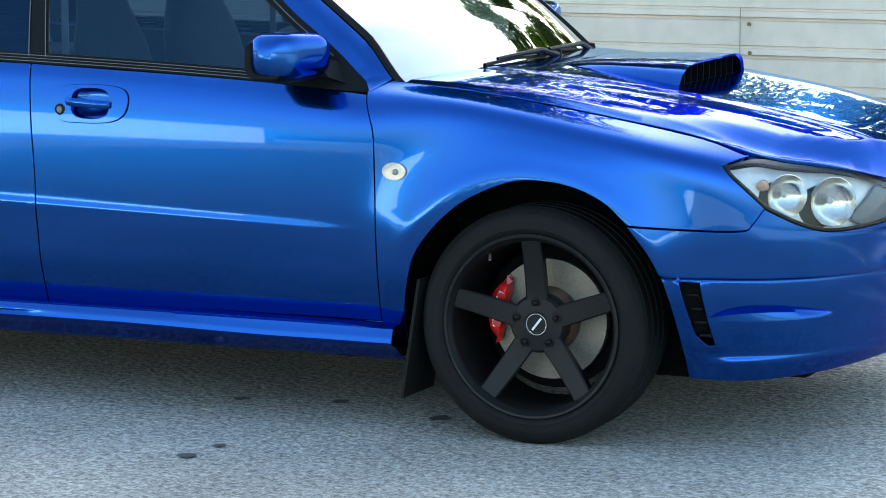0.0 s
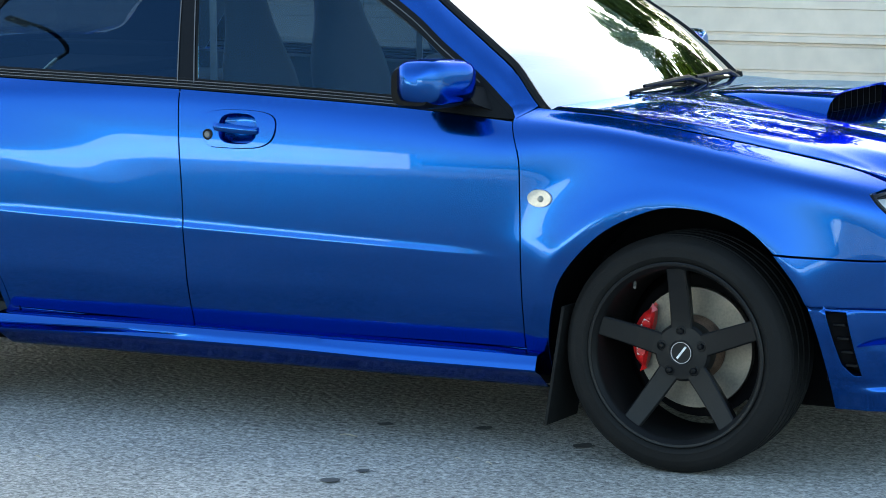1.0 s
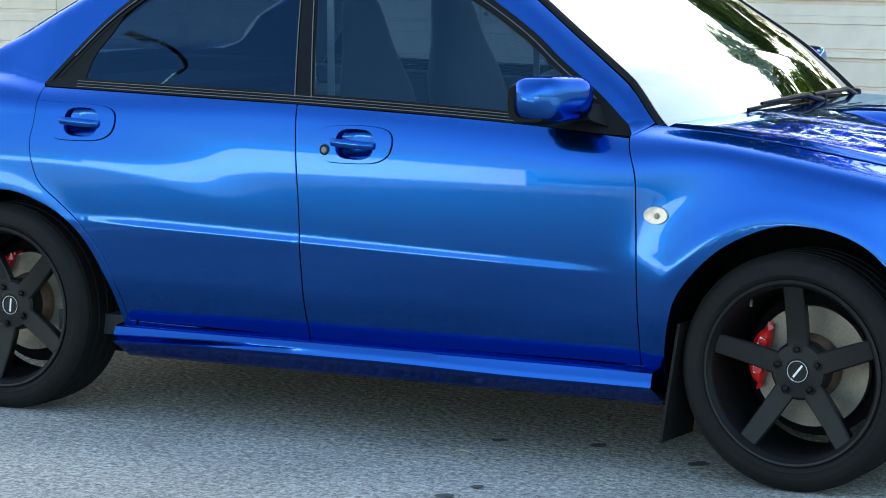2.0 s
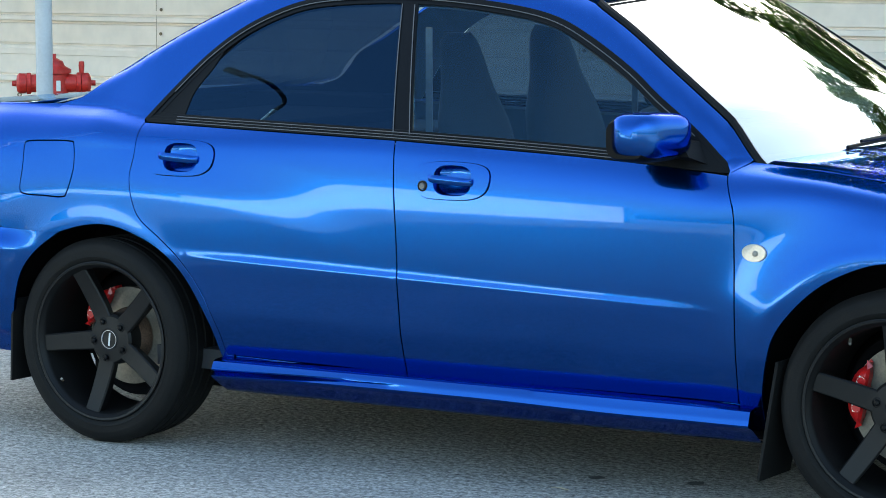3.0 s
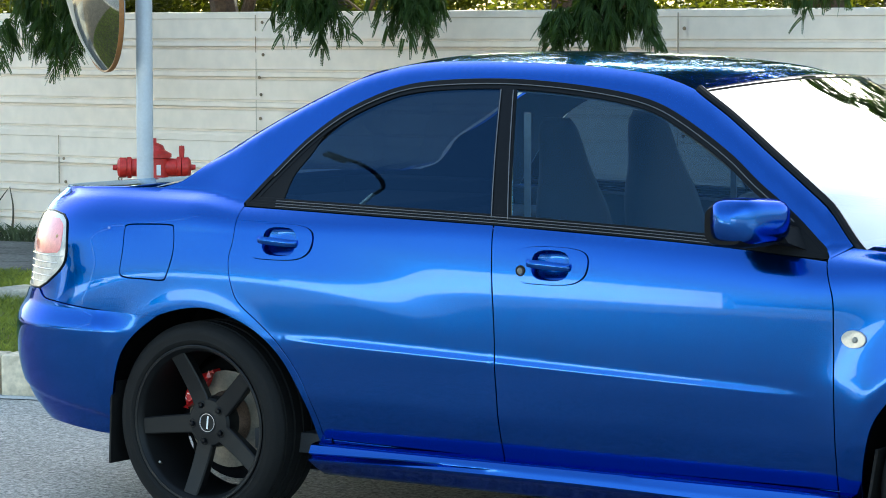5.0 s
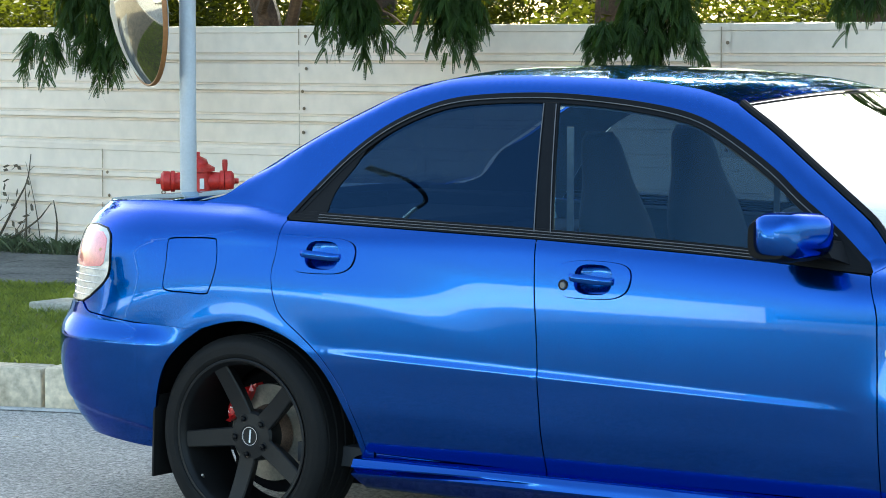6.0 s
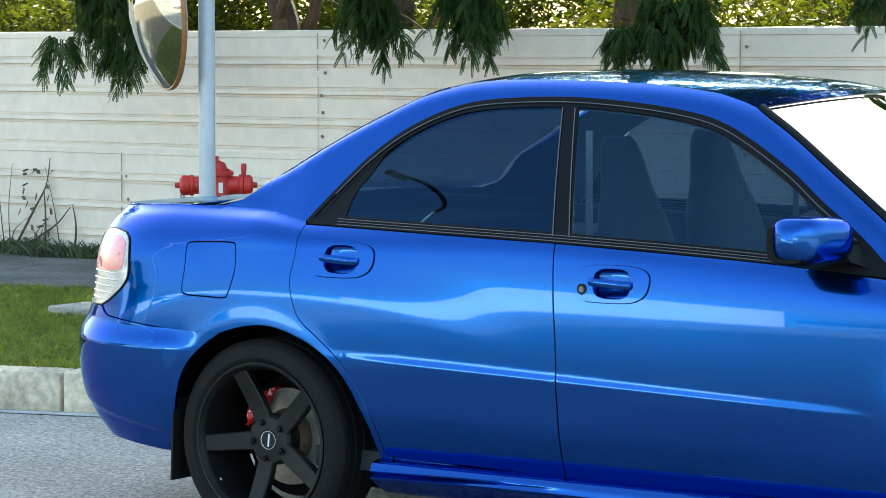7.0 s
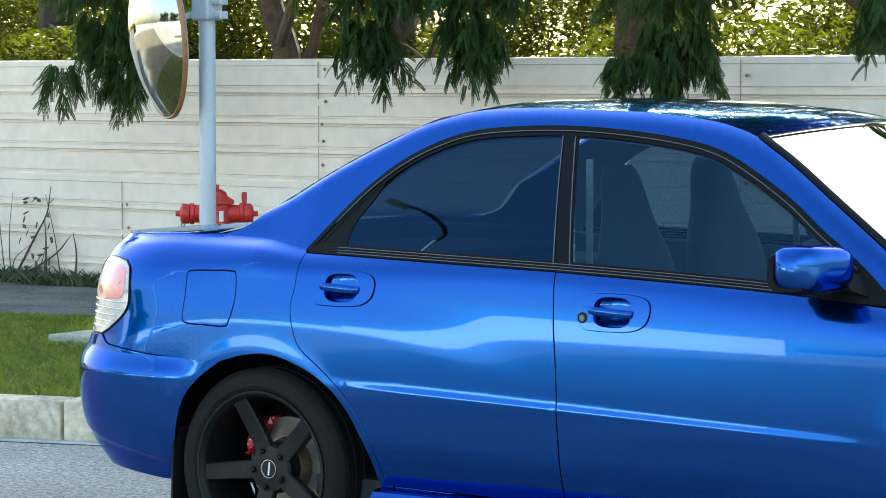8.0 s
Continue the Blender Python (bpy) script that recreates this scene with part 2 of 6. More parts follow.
def skin(outer, surf, holes=(), da=0.03, db=0.014, gap=0.0028, rim=0.012, edge=0.02, extra=None, fine=None):
    """A panel on a surface: points, faces and normals. surf(a, b) gives places and normals."""
    outer = dense(outer, edge)
    if area2(outer) < 0:
        outer = outer[::-1]
    outer = shrink(outer, gap)
    hs = []
    for h in holes:
        h = dense(h, edge)
        if area2(h) < 0:
            h = h[::-1]
        hs.append(shrink(h, -gap))
    lo, hi = outer.min(0), outer.max(0)
    ga, gb = np.arange(lo[0], hi[0], da), np.arange(lo[1], hi[1], db)
    g = np.stack(np.meshgrid(ga, gb), -1)
    g[1::2, :, 0] += da / 2
    g = g.reshape(-1, 2)
    if fine is not None:
        x0, x1, y0, y1, st = fine
        box = (g[:, 0] > x0) & (g[:, 0] < x1) & (g[:, 1] > y0) & (g[:, 1] < y1)
        q = np.stack(np.meshgrid(np.arange(x0, x1, st), np.arange(y0, y1, st)), -1).reshape(-1, 2)
        g = np.vstack([g[~box], q])
    if extra is not None:
        g = np.vstack([g[~near_line(g, extra)], extra])
    keep = inside(g, outer) & ~near_edge(g, outer, 0.45 * min(da, db))
    for h in hs:
        keep &= ~inside(g, h) & ~near_edge(g, h, 0.45 * min(da, db))
    g = g[keep]
    pts, edges = [], []
    for loop in (outer, *hs):
        k = len(pts)
        pts += list(loop)
        edges += [(k + i, k + (i + 1) % len(loop)) for i in range(len(loop))]
    pts = np.vstack([np.array(pts), g])
    v2, _, fs, _, _, _ = delaunay_2d_cdt([Vector(p) for p in pts], edges, [], 0, 1e-7)
    v2 = np.array([tuple(v) for v in v2])
    fs = np.array([tuple(f) for f in fs])
    cen = v2[fs].mean(1)
    ok = inside(cen, outer)
    for h in hs:
        ok &= ~inside(cen, h)
    fs = fs[ok]
    used = np.unique(fs)
    back = -np.ones(len(v2), int)
    back[used] = np.arange(len(used))
    v2, fs = v2[used], back[fs]
    e = np.vstack([fs[:, [0, 1]], fs[:, [1, 2]], fs[:, [2, 0]]])
    pairs = {}
    for a, b in e:
        pairs[(a, b)] = 1
    border = [(a, b) for a, b in pairs if (b, a) not in pairs]
    P, N = surf(v2[:, 0], v2[:, 1])
    faces = [tuple(f) for f in fs]
    tri = P[fs]
    fn = np.cross(tri[:, 1] - tri[:, 0], tri[:, 2] - tri[:, 0])
    if (fn * N[fs[:, 0]]).sum() < 0:
        faces = [f[::-1] for f in faces]
        border = [(b, a) for a, b in border]
        turn = -1
    else:
        turn = 1
    if rim > 0:
        on = np.zeros_like(v2)
        for a, b in border:
            d = (v2[b] - v2[a]) * turn
            nrm = np.array([d[1], -d[0]]) / max(np.hypot(*d), 1e-9)
            on[a] += nrm
            on[b] += nrm
        ring = sorted({a for ab in border for a in ab})
        o2 = on[ring] / np.maximum(np.hypot(on[ring, 0], on[ring, 1]), 1e-9)[:, None]
        q2 = v2[ring] + 0.0014 * o2
        Q, M = surf(q2[:, 0], q2[:, 1])
        O = Q - P[ring]
        O = O - (O * M).sum(1)[:, None] * M
        O /= np.maximum(np.linalg.norm(O, axis=1), 1e-9)[:, None]
        k = len(P)
        at = {a: i for i, a in enumerate(ring)}
        R1, R2 = Q - 0.0022 * M, Q - rim * M
        P, N = np.vstack([P, R1, R2]), np.vstack([N, O, O])
        for a, b in border:
            i, j = k + at[a], k + at[b]
            faces.append((b, a, i, j))
            faces.append((j, i, i + len(ring), j + len(ring)))
    return P, faces, N


def mirrored(geo):
    P, F, N = geo
    s = np.array([1, -1, 1])
    return P * s, [f[::-1] for f in F], (None if N is None else N * s)


def mesh_of(name, geo, material, smooth=True):
    P, F, N = geo
    me = bpy.data.meshes.new(name)
    me.from_pydata([tuple(p) for p in P], [], [tuple(int(i) for i in f) for f in F])
    me.materials.append(material)
    me.polygons.foreach_set("use_smooth", [smooth] * len(me.polygons))
    if N is not None:
        N = N / np.maximum(np.linalg.norm(N, axis=1), 1e-9)[:, None]
        me.normals_split_custom_set_from_vertices([tuple(n) for n in N])
    me.update()
    return me


def piece(name, geo, material, parent=None, label="", smooth=True):
    """A mesh object from places, faces and normals."""
    ob = new(name, mesh_of(name, geo, material, smooth))
    ob.parent = parent
    return tagged(ob, label)


def part(name, bm, material, parent=None, label="", smooth=False, sharp=40):
    """A mesh object from a bmesh, under its thing."""
    me = bpy.data.meshes.new(name)
    bmesh.ops.recalc_face_normals(bm, faces=bm.faces)
    for e in bm.edges:
        if len(e.link_faces) == 2:
            e.smooth = e.calc_face_angle(0) < radians(sharp)
    bm.to_mesh(me)
    bm.free()
    me.materials.append(material)
    me.polygons.foreach_set("use_smooth", [smooth] * len(me.polygons))
    ob = new(name, me)
    ob.parent = parent
    return tagged(ob, label)


def thing(name, m, label, category, group="", kind=""):
    ob = new(name)
    ob.matrix_world = m
    return tagged(ob, label, category, group, kind)


def block(bm, lo, hi, bevel=0.0, segments=2, m=None):
    """A box from corner to corner, its edges rounded."""
    c = [(a + b) / 2 for a, b in zip(lo, hi)]
    s = [abs(b - a) for a, b in zip(lo, hi)]
    r = bmesh.ops.create_cube(bm, size=1.0, matrix=(m or Matrix()) @ Matrix.Translation(c) @ Matrix.Diagonal((*s, 1)))
    if bevel:
        es = list({e for v in r["verts"] for e in v.link_edges})
        bmesh.ops.bevel(bm, geom=es, offset=bevel, segments=segments, profile=0.5, affect="EDGES")
    return bm


def boxed(lo, hi, bevel=0.0, segments=2, m=None):
    return block(bmesh.new(), lo, hi, bevel, segments, m)


def lathe(profile, n=64, m=None, bm=None, closed=False):
    """A profile of (radius, height) turned round the z axis."""
    bm = bm or bmesh.new()
    m = m or Matrix()
    rows = []
    for r, h in profile:
        if r < 1e-6:
            rows.append([bm.verts.new(m @ Vector((0, 0, h)))])
        else:
            rows.append([bm.verts.new(m @ Vector((r * math.cos(2 * math.pi * i / n), r * math.sin(2 * math.pi * i / n), h))) for i in range(n)])
    pairs = list(zip(rows, rows[1:]))
    if closed:
        pairs.append((rows[-1], rows[0]))
    for a, b in pairs:
        for i in range(n):
            j = (i + 1) % n
            if len(a) == 1 and len(b) == 1:
                continue
            if len(a) == 1:
                bm.faces.new((a[0], b[i], b[j]))
            elif len(b) == 1:
                bm.faces.new((a[i], a[j], b[0]))
            else:
                bm.faces.new((a[i], a[j], b[j], b[i]))
    return bm


def tube(path, radius, n=8, bm=None, caps=True):
    """A round bar along a path; radius may be one for each point."""
    bm = bm or bmesh.new()
    pts = [Vector(p) for p in path]
    rs = radius if isinstance(radius, (list, tuple)) else [radius] * len(pts)
    rows, side = [], None
    for i, p in enumerate(pts):
        d = (pts[min(i + 1, len(pts) - 1)] - pts[max(i - 1, 0)]).normalized()
        if side is None:
            side = d.orthogonal().normalized()
        side = (side - side.dot(d) * d).normalized()
        up = d.cross(side)
        rows.append([bm.verts.new(p + rs[i] * (math.cos(2 * math.pi * k / n) * side + math.sin(2 * math.pi * k / n) * up)) for k in range(n)])
    for a, b in zip(rows, rows[1:]):
        for k in range(n):
            bm.faces.new((a[k], a[(k + 1) % n], b[(k + 1) % n], b[k]))
    if caps:
        bm.faces.new(rows[0][::-1])
        bm.faces.new(rows[-1])
    return bm


def loft(rows, bm=None, close=False, caps=False):
    """Skin over rows of places with the same count."""
    bm = bm or bmesh.new()
    vs = [[bm.verts.new(p) for p in r] for r in rows]
    for a, b in zip(vs, vs[1:]):
        k = len(a)
        for i in range(k if close else k - 1):
            j = (i + 1) % k
            bm.faces.new((a[i], a[j], b[j], b[i]))
    if caps:
        bm.faces.new(vs[0][::-1])
        bm.faces.new(vs[-1])
    return bm


# ---- the car ----
def side_surf(offset=0.0, fn=None):
    f = fn or side_width

    def s(x, z):
        e = 0.003
        w = f(x, z)
        wx, wz = (f(x + e, z) - f(x - e, z)) / (2 * e), (f(x, z + e) - f(x, z - e)) / (2 * e)
        n = np.stack([-wx, -np.ones_like(w), -wz], 1)
        n /= np.linalg.norm(n, axis=1)[:, None]
        return np.stack([x, -w, z], 1) + offset * n, n
    return s


def deck_surf(x, y):
    e = 0.006
    h = hood_z(x, y)
    hx, hy = (hood_z(x + e, y) - hood_z(x - e, y)) / (2 * e), (hood_z(x, y + e) - hood_z(x, y - e)) / (2 * e)
    n = np.stack([-hx, -hy, np.ones_like(h)], 1)
    return np.stack([x, y, h], 1), n / np.linalg.norm(n, axis=1)[:, None]


car = thing("car", Matrix(), "bright blue sports saloon with black wheels parked on asphalt", "car")
SIDE, UPPER = side_surf(), side_surf(fn=upper_width)


def pair(name, geo, material, label="", parent=car):
    a = piece(name, geo, material, parent, label)
    b = piece(name, mirrored(geo), material, parent, label)
    return a, b


# lines that neighbouring panels share (x, z)
FRONT_SEAM = [(-0.442, 0.215), (-0.440, 0.292), (-0.430, 0.405), (-0.432, 0.556), (-0.437, 0.705), (-0.444, 0.809), (-0.478, 0.901)]
B_SEAM = [(-1.483, 0.287), (-1.480, 0.336), (-1.473, 0.500), (-1.477, 0.658), (-1.488, 0.815), (-1.499, 0.958)]
REAR_SEAM = [(-2.100, 0.297), (-2.112, 0.380), (-2.154, 0.490), (-2.221, 0.578), (-2.298, 0.641), (-2.365, 0.690), (-2.394, 0.735), (-2.413, 0.816), (-2.404, 0.880), (-2.400, 0.979)]
BELT = [(-2.400, 0.979), (-1.499, 0.958), (-0.840, 0.930), (-0.478, 0.901)]
DLO_TOP = [(-2.408, 0.987), (-2.330, 1.078), (-2.236, 1.180), (-2.138, 1.257), (-2.032, 1.311), (-1.922, 1.345), (-1.786, 1.360), (-1.594, 1.365), (-1.404, 1.355),
           (-1.215, 1.333), (-1.081, 1.303), (-0.961, 1.250), (-0.818, 1.169), (-0.717, 1.097), (-0.584, 1.007), (-0.480, 0.910)]
A_EDGE = [(-0.431, 0.938), (-0.550, 1.054), (-0.740, 1.186), (-0.863, 1.267), (-0.993, 1.343)]
ROOF_EDGE = [(-0.993, 1.343), (-1.049, 1.362), (-1.143, 1.384), (-1.329, 1.404), (-1.52, 1.413), (-1.709, 1.416), (-1.908, 1.410), (-2.079, 1.380)]
C_EDGE = [(-2.079, 1.380), (-2.262, 1.300), (-2.444, 1.202), (-2.542, 1.148), (-2.618, 1.095), (-2.684, 1.047), (-2.76, 1.022)]
BOOT_EDGE = [(-2.76, 1.022)] + [(x, float(z_edge(x)) - 0.001) for x in (-2.9, -3.0, -3.1, -3.2, -3.3, -3.37)]
FRONT_ARCH = [(-0.375, 0.215), (-0.365, 0.31), (-0.341, 0.412), (-0.310, 0.497), (-0.237, 0.584), (-0.157, 0.644), (-0.048, 0.689), (0.043, 0.697), (0.136, 0.682), (0.214, 0.647), (0.276, 0.593)]
FRONT_ARCH_LOW = [(0.276, 0.593), (0.337, 0.513), (0.373, 0.427), (0.394, 0.311), (0.398, 0.185)]
REAR_ARCH = [(-2.864, 0.389), (-2.823, 0.506), (-2.764, 0.579), (-2.675, 0.640), (-2.588, 0.663), (-2.501, 0.671), (-2.416, 0.656), (-2.311, 0.614), (-2.228, 0.552), (-2.172, 0.471), (-2.130, 0.363), (-2.119, 0.215)]
LAMP_OUT = [(0.502, 0.749), (0.524, 0.722), (0.558, 0.688), (0.603, 0.640)]
BUMP_SEAM = [(0.603, 0.640), (0.578, 0.600), (0.550, 0.584), (0.403, 0.588), (0.276, 0.593)]
TAIL_IN = [(-3.10, 0.930), (-3.068, 0.900), (-3.056, 0.810), (-3.079, 0.762), (-3.150, 0.715), (-3.20, 0.694)]
TAIL_SEAM = [(-3.20, 0.694), (-3.16, 0.668), (-3.092, 0.660), (-2.941, 0.646), (-2.697, 0.635)]

# side: pillars, roof rail and rear wing in one pressing, with the door opening cut out of it
opening = outline(REAR_SEAM, [(-2.400, 0.979), (-2.408, 0.987)], DLO_TOP, [(-0.480, 0.910), (-0.478, 0.901)], FRONT_SEAM[::-1][:-1], [(-0.440, 0.292), (-1.483, 0.287), (-2.100, 0.297)])
wing = outline([(-0.440, 0.215), (-0.434, 0.5), (-0.442, 0.80), (-0.472, 0.907)], [(-0.472, 0.907), (-0.431, 0.938)], A_EDGE, ROOF_EDGE, C_EDGE, BOOT_EDGE, [(-3.37, float(z_edge(-3.37)) - 0.001), (-3.33, 0.948), (-3.24, 0.936), (-3.17, 0.938), (-3.10, 0.930)], TAIL_IN, TAIL_SEAM,
               [(-2.697, 0.635), (-2.675, 0.640)], REAR_ARCH[3:], [(-2.119, 0.215), (-0.440, 0.215)])
FUEL = outline([(-2.826, 0.895), (-2.815, 0.911), (-2.735, 0.916), (-2.650, 0.917), (-2.630, 0.905), (-2.624, 0.83), (-2.644, 0.760), (-2.665, 0.746), (-2.735, 0.747), (-2.805, 0.749), (-2.828, 0.765), (-2.824, 0.83), (-2.826, 0.895)], n=4)
pair("side_panel", skin(wing, SIDE, [opening, FUEL], da=0.028, db=0.014, rim=0.018, gap=0.0015, fine=(-3.40, -2.10, 0.58, 1.05, 0.0075)), PAINT)
pair("fuel_door", skin(FUEL, SIDE, gap=0.004, rim=0.01), PAINT)

# doors
F_CUP, R_CUP = oval(-1.296, 0.853, 0.062, 0.043, 20, 3.0), oval(-2.228, 0.881, 0.062, 0.043, 20, 3.0)
front_door = outline(FRONT_SEAM[1:], BELT[3:0:-1], B_SEAM[::-1], [(-1.483, 0.287), (-0.440, 0.292)])
rear_door = outline(B_SEAM, BELT[1::-1], REAR_SEAM[::-1], [(-2.100, 0.297), (-1.483, 0.287)])


def ridge_rows(x0, x1):
    """Points along the pressed line, dense across it."""
    return np.array([(x, float(ridge_z(x)) + d) for x in np.arange(x0, x1, 0.02) for d in (-0.03, -0.02, -0.012, -0.006, 0.0, 0.003, 0.006, 0.009, 0.012, 0.015, 0.019, 0.024, 0.03)])


fd = pair("front_door", skin(front_door, SIDE, [F_CUP], da=0.026, db=0.010, extra=ridge_rows(-1.46, -0.45)), PAINT)
rd = pair("rear_door", skin(rear_door, SIDE, [R_CUP], da=0.026, db=0.010, extra=ridge_rows(-2.18, -1.49)), PAINT)


def handle_parts(x, z, doors, lock):
    """Bezel, cup, grip and lock of a door handle, on both sides."""
    ring = outline([(x - 0.120, z - 0.01), (x - 0.115, z + 0.030), (x - 0.075, z + 0.046), (x, z + 0.050), (x + 0.075, z + 0.046), (x + 0.112, z + 0.030), (x + 0.114, z - 0.01),
                    (x + 0.095, z - 0.036), (x + 0.05, z - 0.050), (x - 0.05, z - 0.052), (x - 0.095, z - 0.045), (x - 0.120, z - 0.01)], n=3)
    cup = oval(x, z, 0.0615, 0.0425, 20, 3.0)
    bezel = skin(ring, side_surf(0.0065), [cup], da=0.012, db=0.008, gap=0, rim=0.008)
    ccw = np.array(ring if area2(ring) > 0 else ring[::-1])
    joint = skin([tuple(p) for p in shrink(ccw, -0.0018)], side_surf(0.0012), [ring], da=0.02, db=0.01, gap=0, rim=0.001, edge=0.012)
    bowl = []
    for k, depth in ((1.0, 0.0), (0.985, 0.012), (0.94, 0.024), (0.75, 0.029), (0.4, 0.030), (0.05, 0.030)):
        ps = oval(x, z, 0.063 * k, 0.044 * k, 20, 3.0)
        bowl.append([(a, -float(side_width(a, b)) + depth, b) for a, b in ps])
    for sgn, door in zip((1, -1), doors):
        flip = (lambda g: g) if sgn == 1 else mirrored
        piece("handle_bezel", flip(bezel), PAINT, door)
        piece("handle_joint", flip(joint), DARK_INNER, door)
        bm = loft([[(a, sgn * y, c) for a, y, c in r] for r in bowl], close=True)
        part("handle_cup", bm, PAINT, door, smooth=True)
        rows = []
        for t in np.linspace(-1, 1, 15):
            gx = x + 0.072 * t - 0.004
            gz = z + 0.002 - 0.004 * t
            out = 0.020 * (1 - t**6) ** 0.5 + 0.003
            h = 0.0125 * (1 - 0.2 * t * t)
            yy = -float(side_width(gx, gz)) - out
            rows.append([(gx, sgn * (yy + 0.007 * math.cos(a)), gz + h * math.sin(a)) for a in np.arange(10) * math.pi / 5])
        part("handle_grip", loft(rows, close=True, caps=True), PAINT, door, smooth=True)
        if lock:
            lx, lz = x - 0.094, z - 0.018
            ly = -float(side_width(lx, lz)) - 0.004
            m = pose(lx, sgn * (ly - 0.003), lz, 90 * sgn)
            part("lock_ring", lathe([(0.0105, 0.001), (0.0155, 0.001), (0.0165, -0.006)], 18, m), GLOSS_BLACK, door, smooth=True)
            part("lock_cylinder", lathe([(0, 0.004), (0.008, 0.004), (0.0095, 0.002), (0.0105, -0.006)], 16, m), mat("lock_steel", (0.16, 0.165, 0.17), 0.45, 0.8, vary=0.1), door, "small steel key lock", smooth=True)


handle_parts(-1.296, 0.853, fd, True)
handle_parts(-2.228, 0.881, rd, False)

# front wing, bumpers, lamps
CREST = [(-0.431, 0.935), (-0.28, 0.922), (-0.1, 0.901), (0.2, 0.851), (0.42, 0.808), (0.545, 0.767)]
fender = outline(FRONT_SEAM, [(-0.478, 0.901), (-0.470, 0.910), (-0.431, 0.935)], CREST, [(0.545, 0.767), (0.502, 0.749)], LAMP_OUT, BUMP_SEAM, FRONT_ARCH[::-1], [(-0.375, 0.215), (-0.442, 0.215)])
crest_rows = np.array([(x, z - d) for x, z in dense(spline(CREST, 4), 0.018) for d in (0.0045, 0.007, 0.010, 0.0135, 0.018, 0.023, 0.029, 0.036, 0.044)])
pair("front_wing", skin(fender, SIDE, da=0.022, db=0.009, rim=0.016, extra=crest_rows), PAINT)
zs = np.linspace(0.205, 0.60, 14)
NOSE_LINE = [(float(nose_x(z)) - 0.0015, z) for z in zs]
LAMP_LOW = [(0.603, 0.640), (0.676, 0.594), (0.730, 0.572), (0.779, 0.570), (0.826, 0.578), (0.850, 0.600)]
DUCT = outline([(0.410, 0.456), (0.456, 0.452)], [(0.456, 0.452), (0.478, 0.285)], [(0.478, 0.285), (0.462, 0.286), (0.440, 0.315)], [(0.440, 0.315), (0.410, 0.456)])
bumper = outline(BUMP_SEAM[::-1], LAMP_LOW, [(0.850, 0.600), (float(nose_x(0.60)) - 0.0015, 0.60)], NOSE_LINE[::-1], [(float(nose_x(0.205)) - 0.0015, 0.205), (0.70, 0.188), (0.55, 0.181), (0.398, 0.185)], FRONT_ARCH_LOW[::-1])


def bumper_width(x, z):
    """The front bumper with its raised blade, step and lip."""
    w = side_width(x, z)
    step = 0.008 * smooth01((z - 0.462 + 0.03 * (x - 0.4)) / 0.006) - 0.004 * np.exp(-(((z - 0.463 + 0.03 * (x - 0.4)) / 0.0035) ** 2))
    lip = 0.016 * (1 - smooth01((z - 0.235) / 0.022)) * smooth01((x - 0.42) / 0.1)
    frame = 0.006 * np.exp(-((np.maximum(np.abs(x - 0.4485 - (0.37 - z) * 0.14) - 0.028, 0) / 0.008) ** 2)) * smooth01((z - 0.262) / 0.02) * (1 - smooth01((z - 0.452) / 0.02))
    on = (w > 0.15) * 1.0
    return w + (step + lip + frame) * on


step_rows = np.array([(x, 0.464 - 0.03 * (x - 0.4) + d) for x in np.arange(0.44, 0.84, 0.012) for d in (-0.008, -0.004, -0.002, 0.0, 0.002, 0.004, 0.006, 0.010)])
pair("front_bumper", skin(bumper, side_surf(fn=bumper_width), [DUCT], da=0.014, db=0.008, rim=0.016, edge=0.012, extra=step_rows), PAINT)
pair("duct_backing", skin(outline([(0.405, 0.462), (0.460, 0.458), (0.482, 0.28), (0.435, 0.31), (0.405, 0.462)], n=1), side_surf(-0.018), gap=0, rim=0), DARK_INNER, "black duct behind the bumper slot")
for k in range(4):
    z0 = 0.420 - 0.036 * k
    xl = 0.420 + 0.0075 * k
    y0 = -float(side_width(0.445, z0))
    part("duct_slat", boxed((xl, y0 + 0.006, z0 - 0.004), (xl + 0.032, y0 + 0.022, z0 + 0.003), 0.0015), BLACK_TRIM, car)
for s in (1, -1):
    rows = []
    for t in np.linspace(0.0, 1.0, 26):
        x = 0.478 + 0.255 * t
        out = 0.036 * math.sin(math.pi * t) ** 0.55 + 0.0005
        zc = 0.356 - 0.006 * t
        up = 0.034 * math.sin(math.pi * min(1, t * 0.9 + 0.05)) ** 0.7 + 0.002
        w0, w1 = (float(bumper_width(x, zc + d)) for d in (up, -0.004))
        e = 0.004
        slope = (float(side_width(x + e, zc)) - float(side_width(x - e, zc))) / (2 * e)
        nx = -slope / math.hypot(1, slope)
        ny = 1 / math.hypot(1, slope)
        rows.append([(x, -s * (w0 - 0.004), zc + up), (x + nx * out * 0.6, -s * (w0 + ny * out * 0.6), zc + up * 0.62), (x + nx * out, -s * (w1 + ny * out), zc + 0.004), (x + nx * out, -s * (w1 + ny * out), zc), (x, -s * (w1 - 0.006), zc - 0.004)])
    part("bumper_blade", loft(rows), PAINT, car, smooth=True, sharp=45)

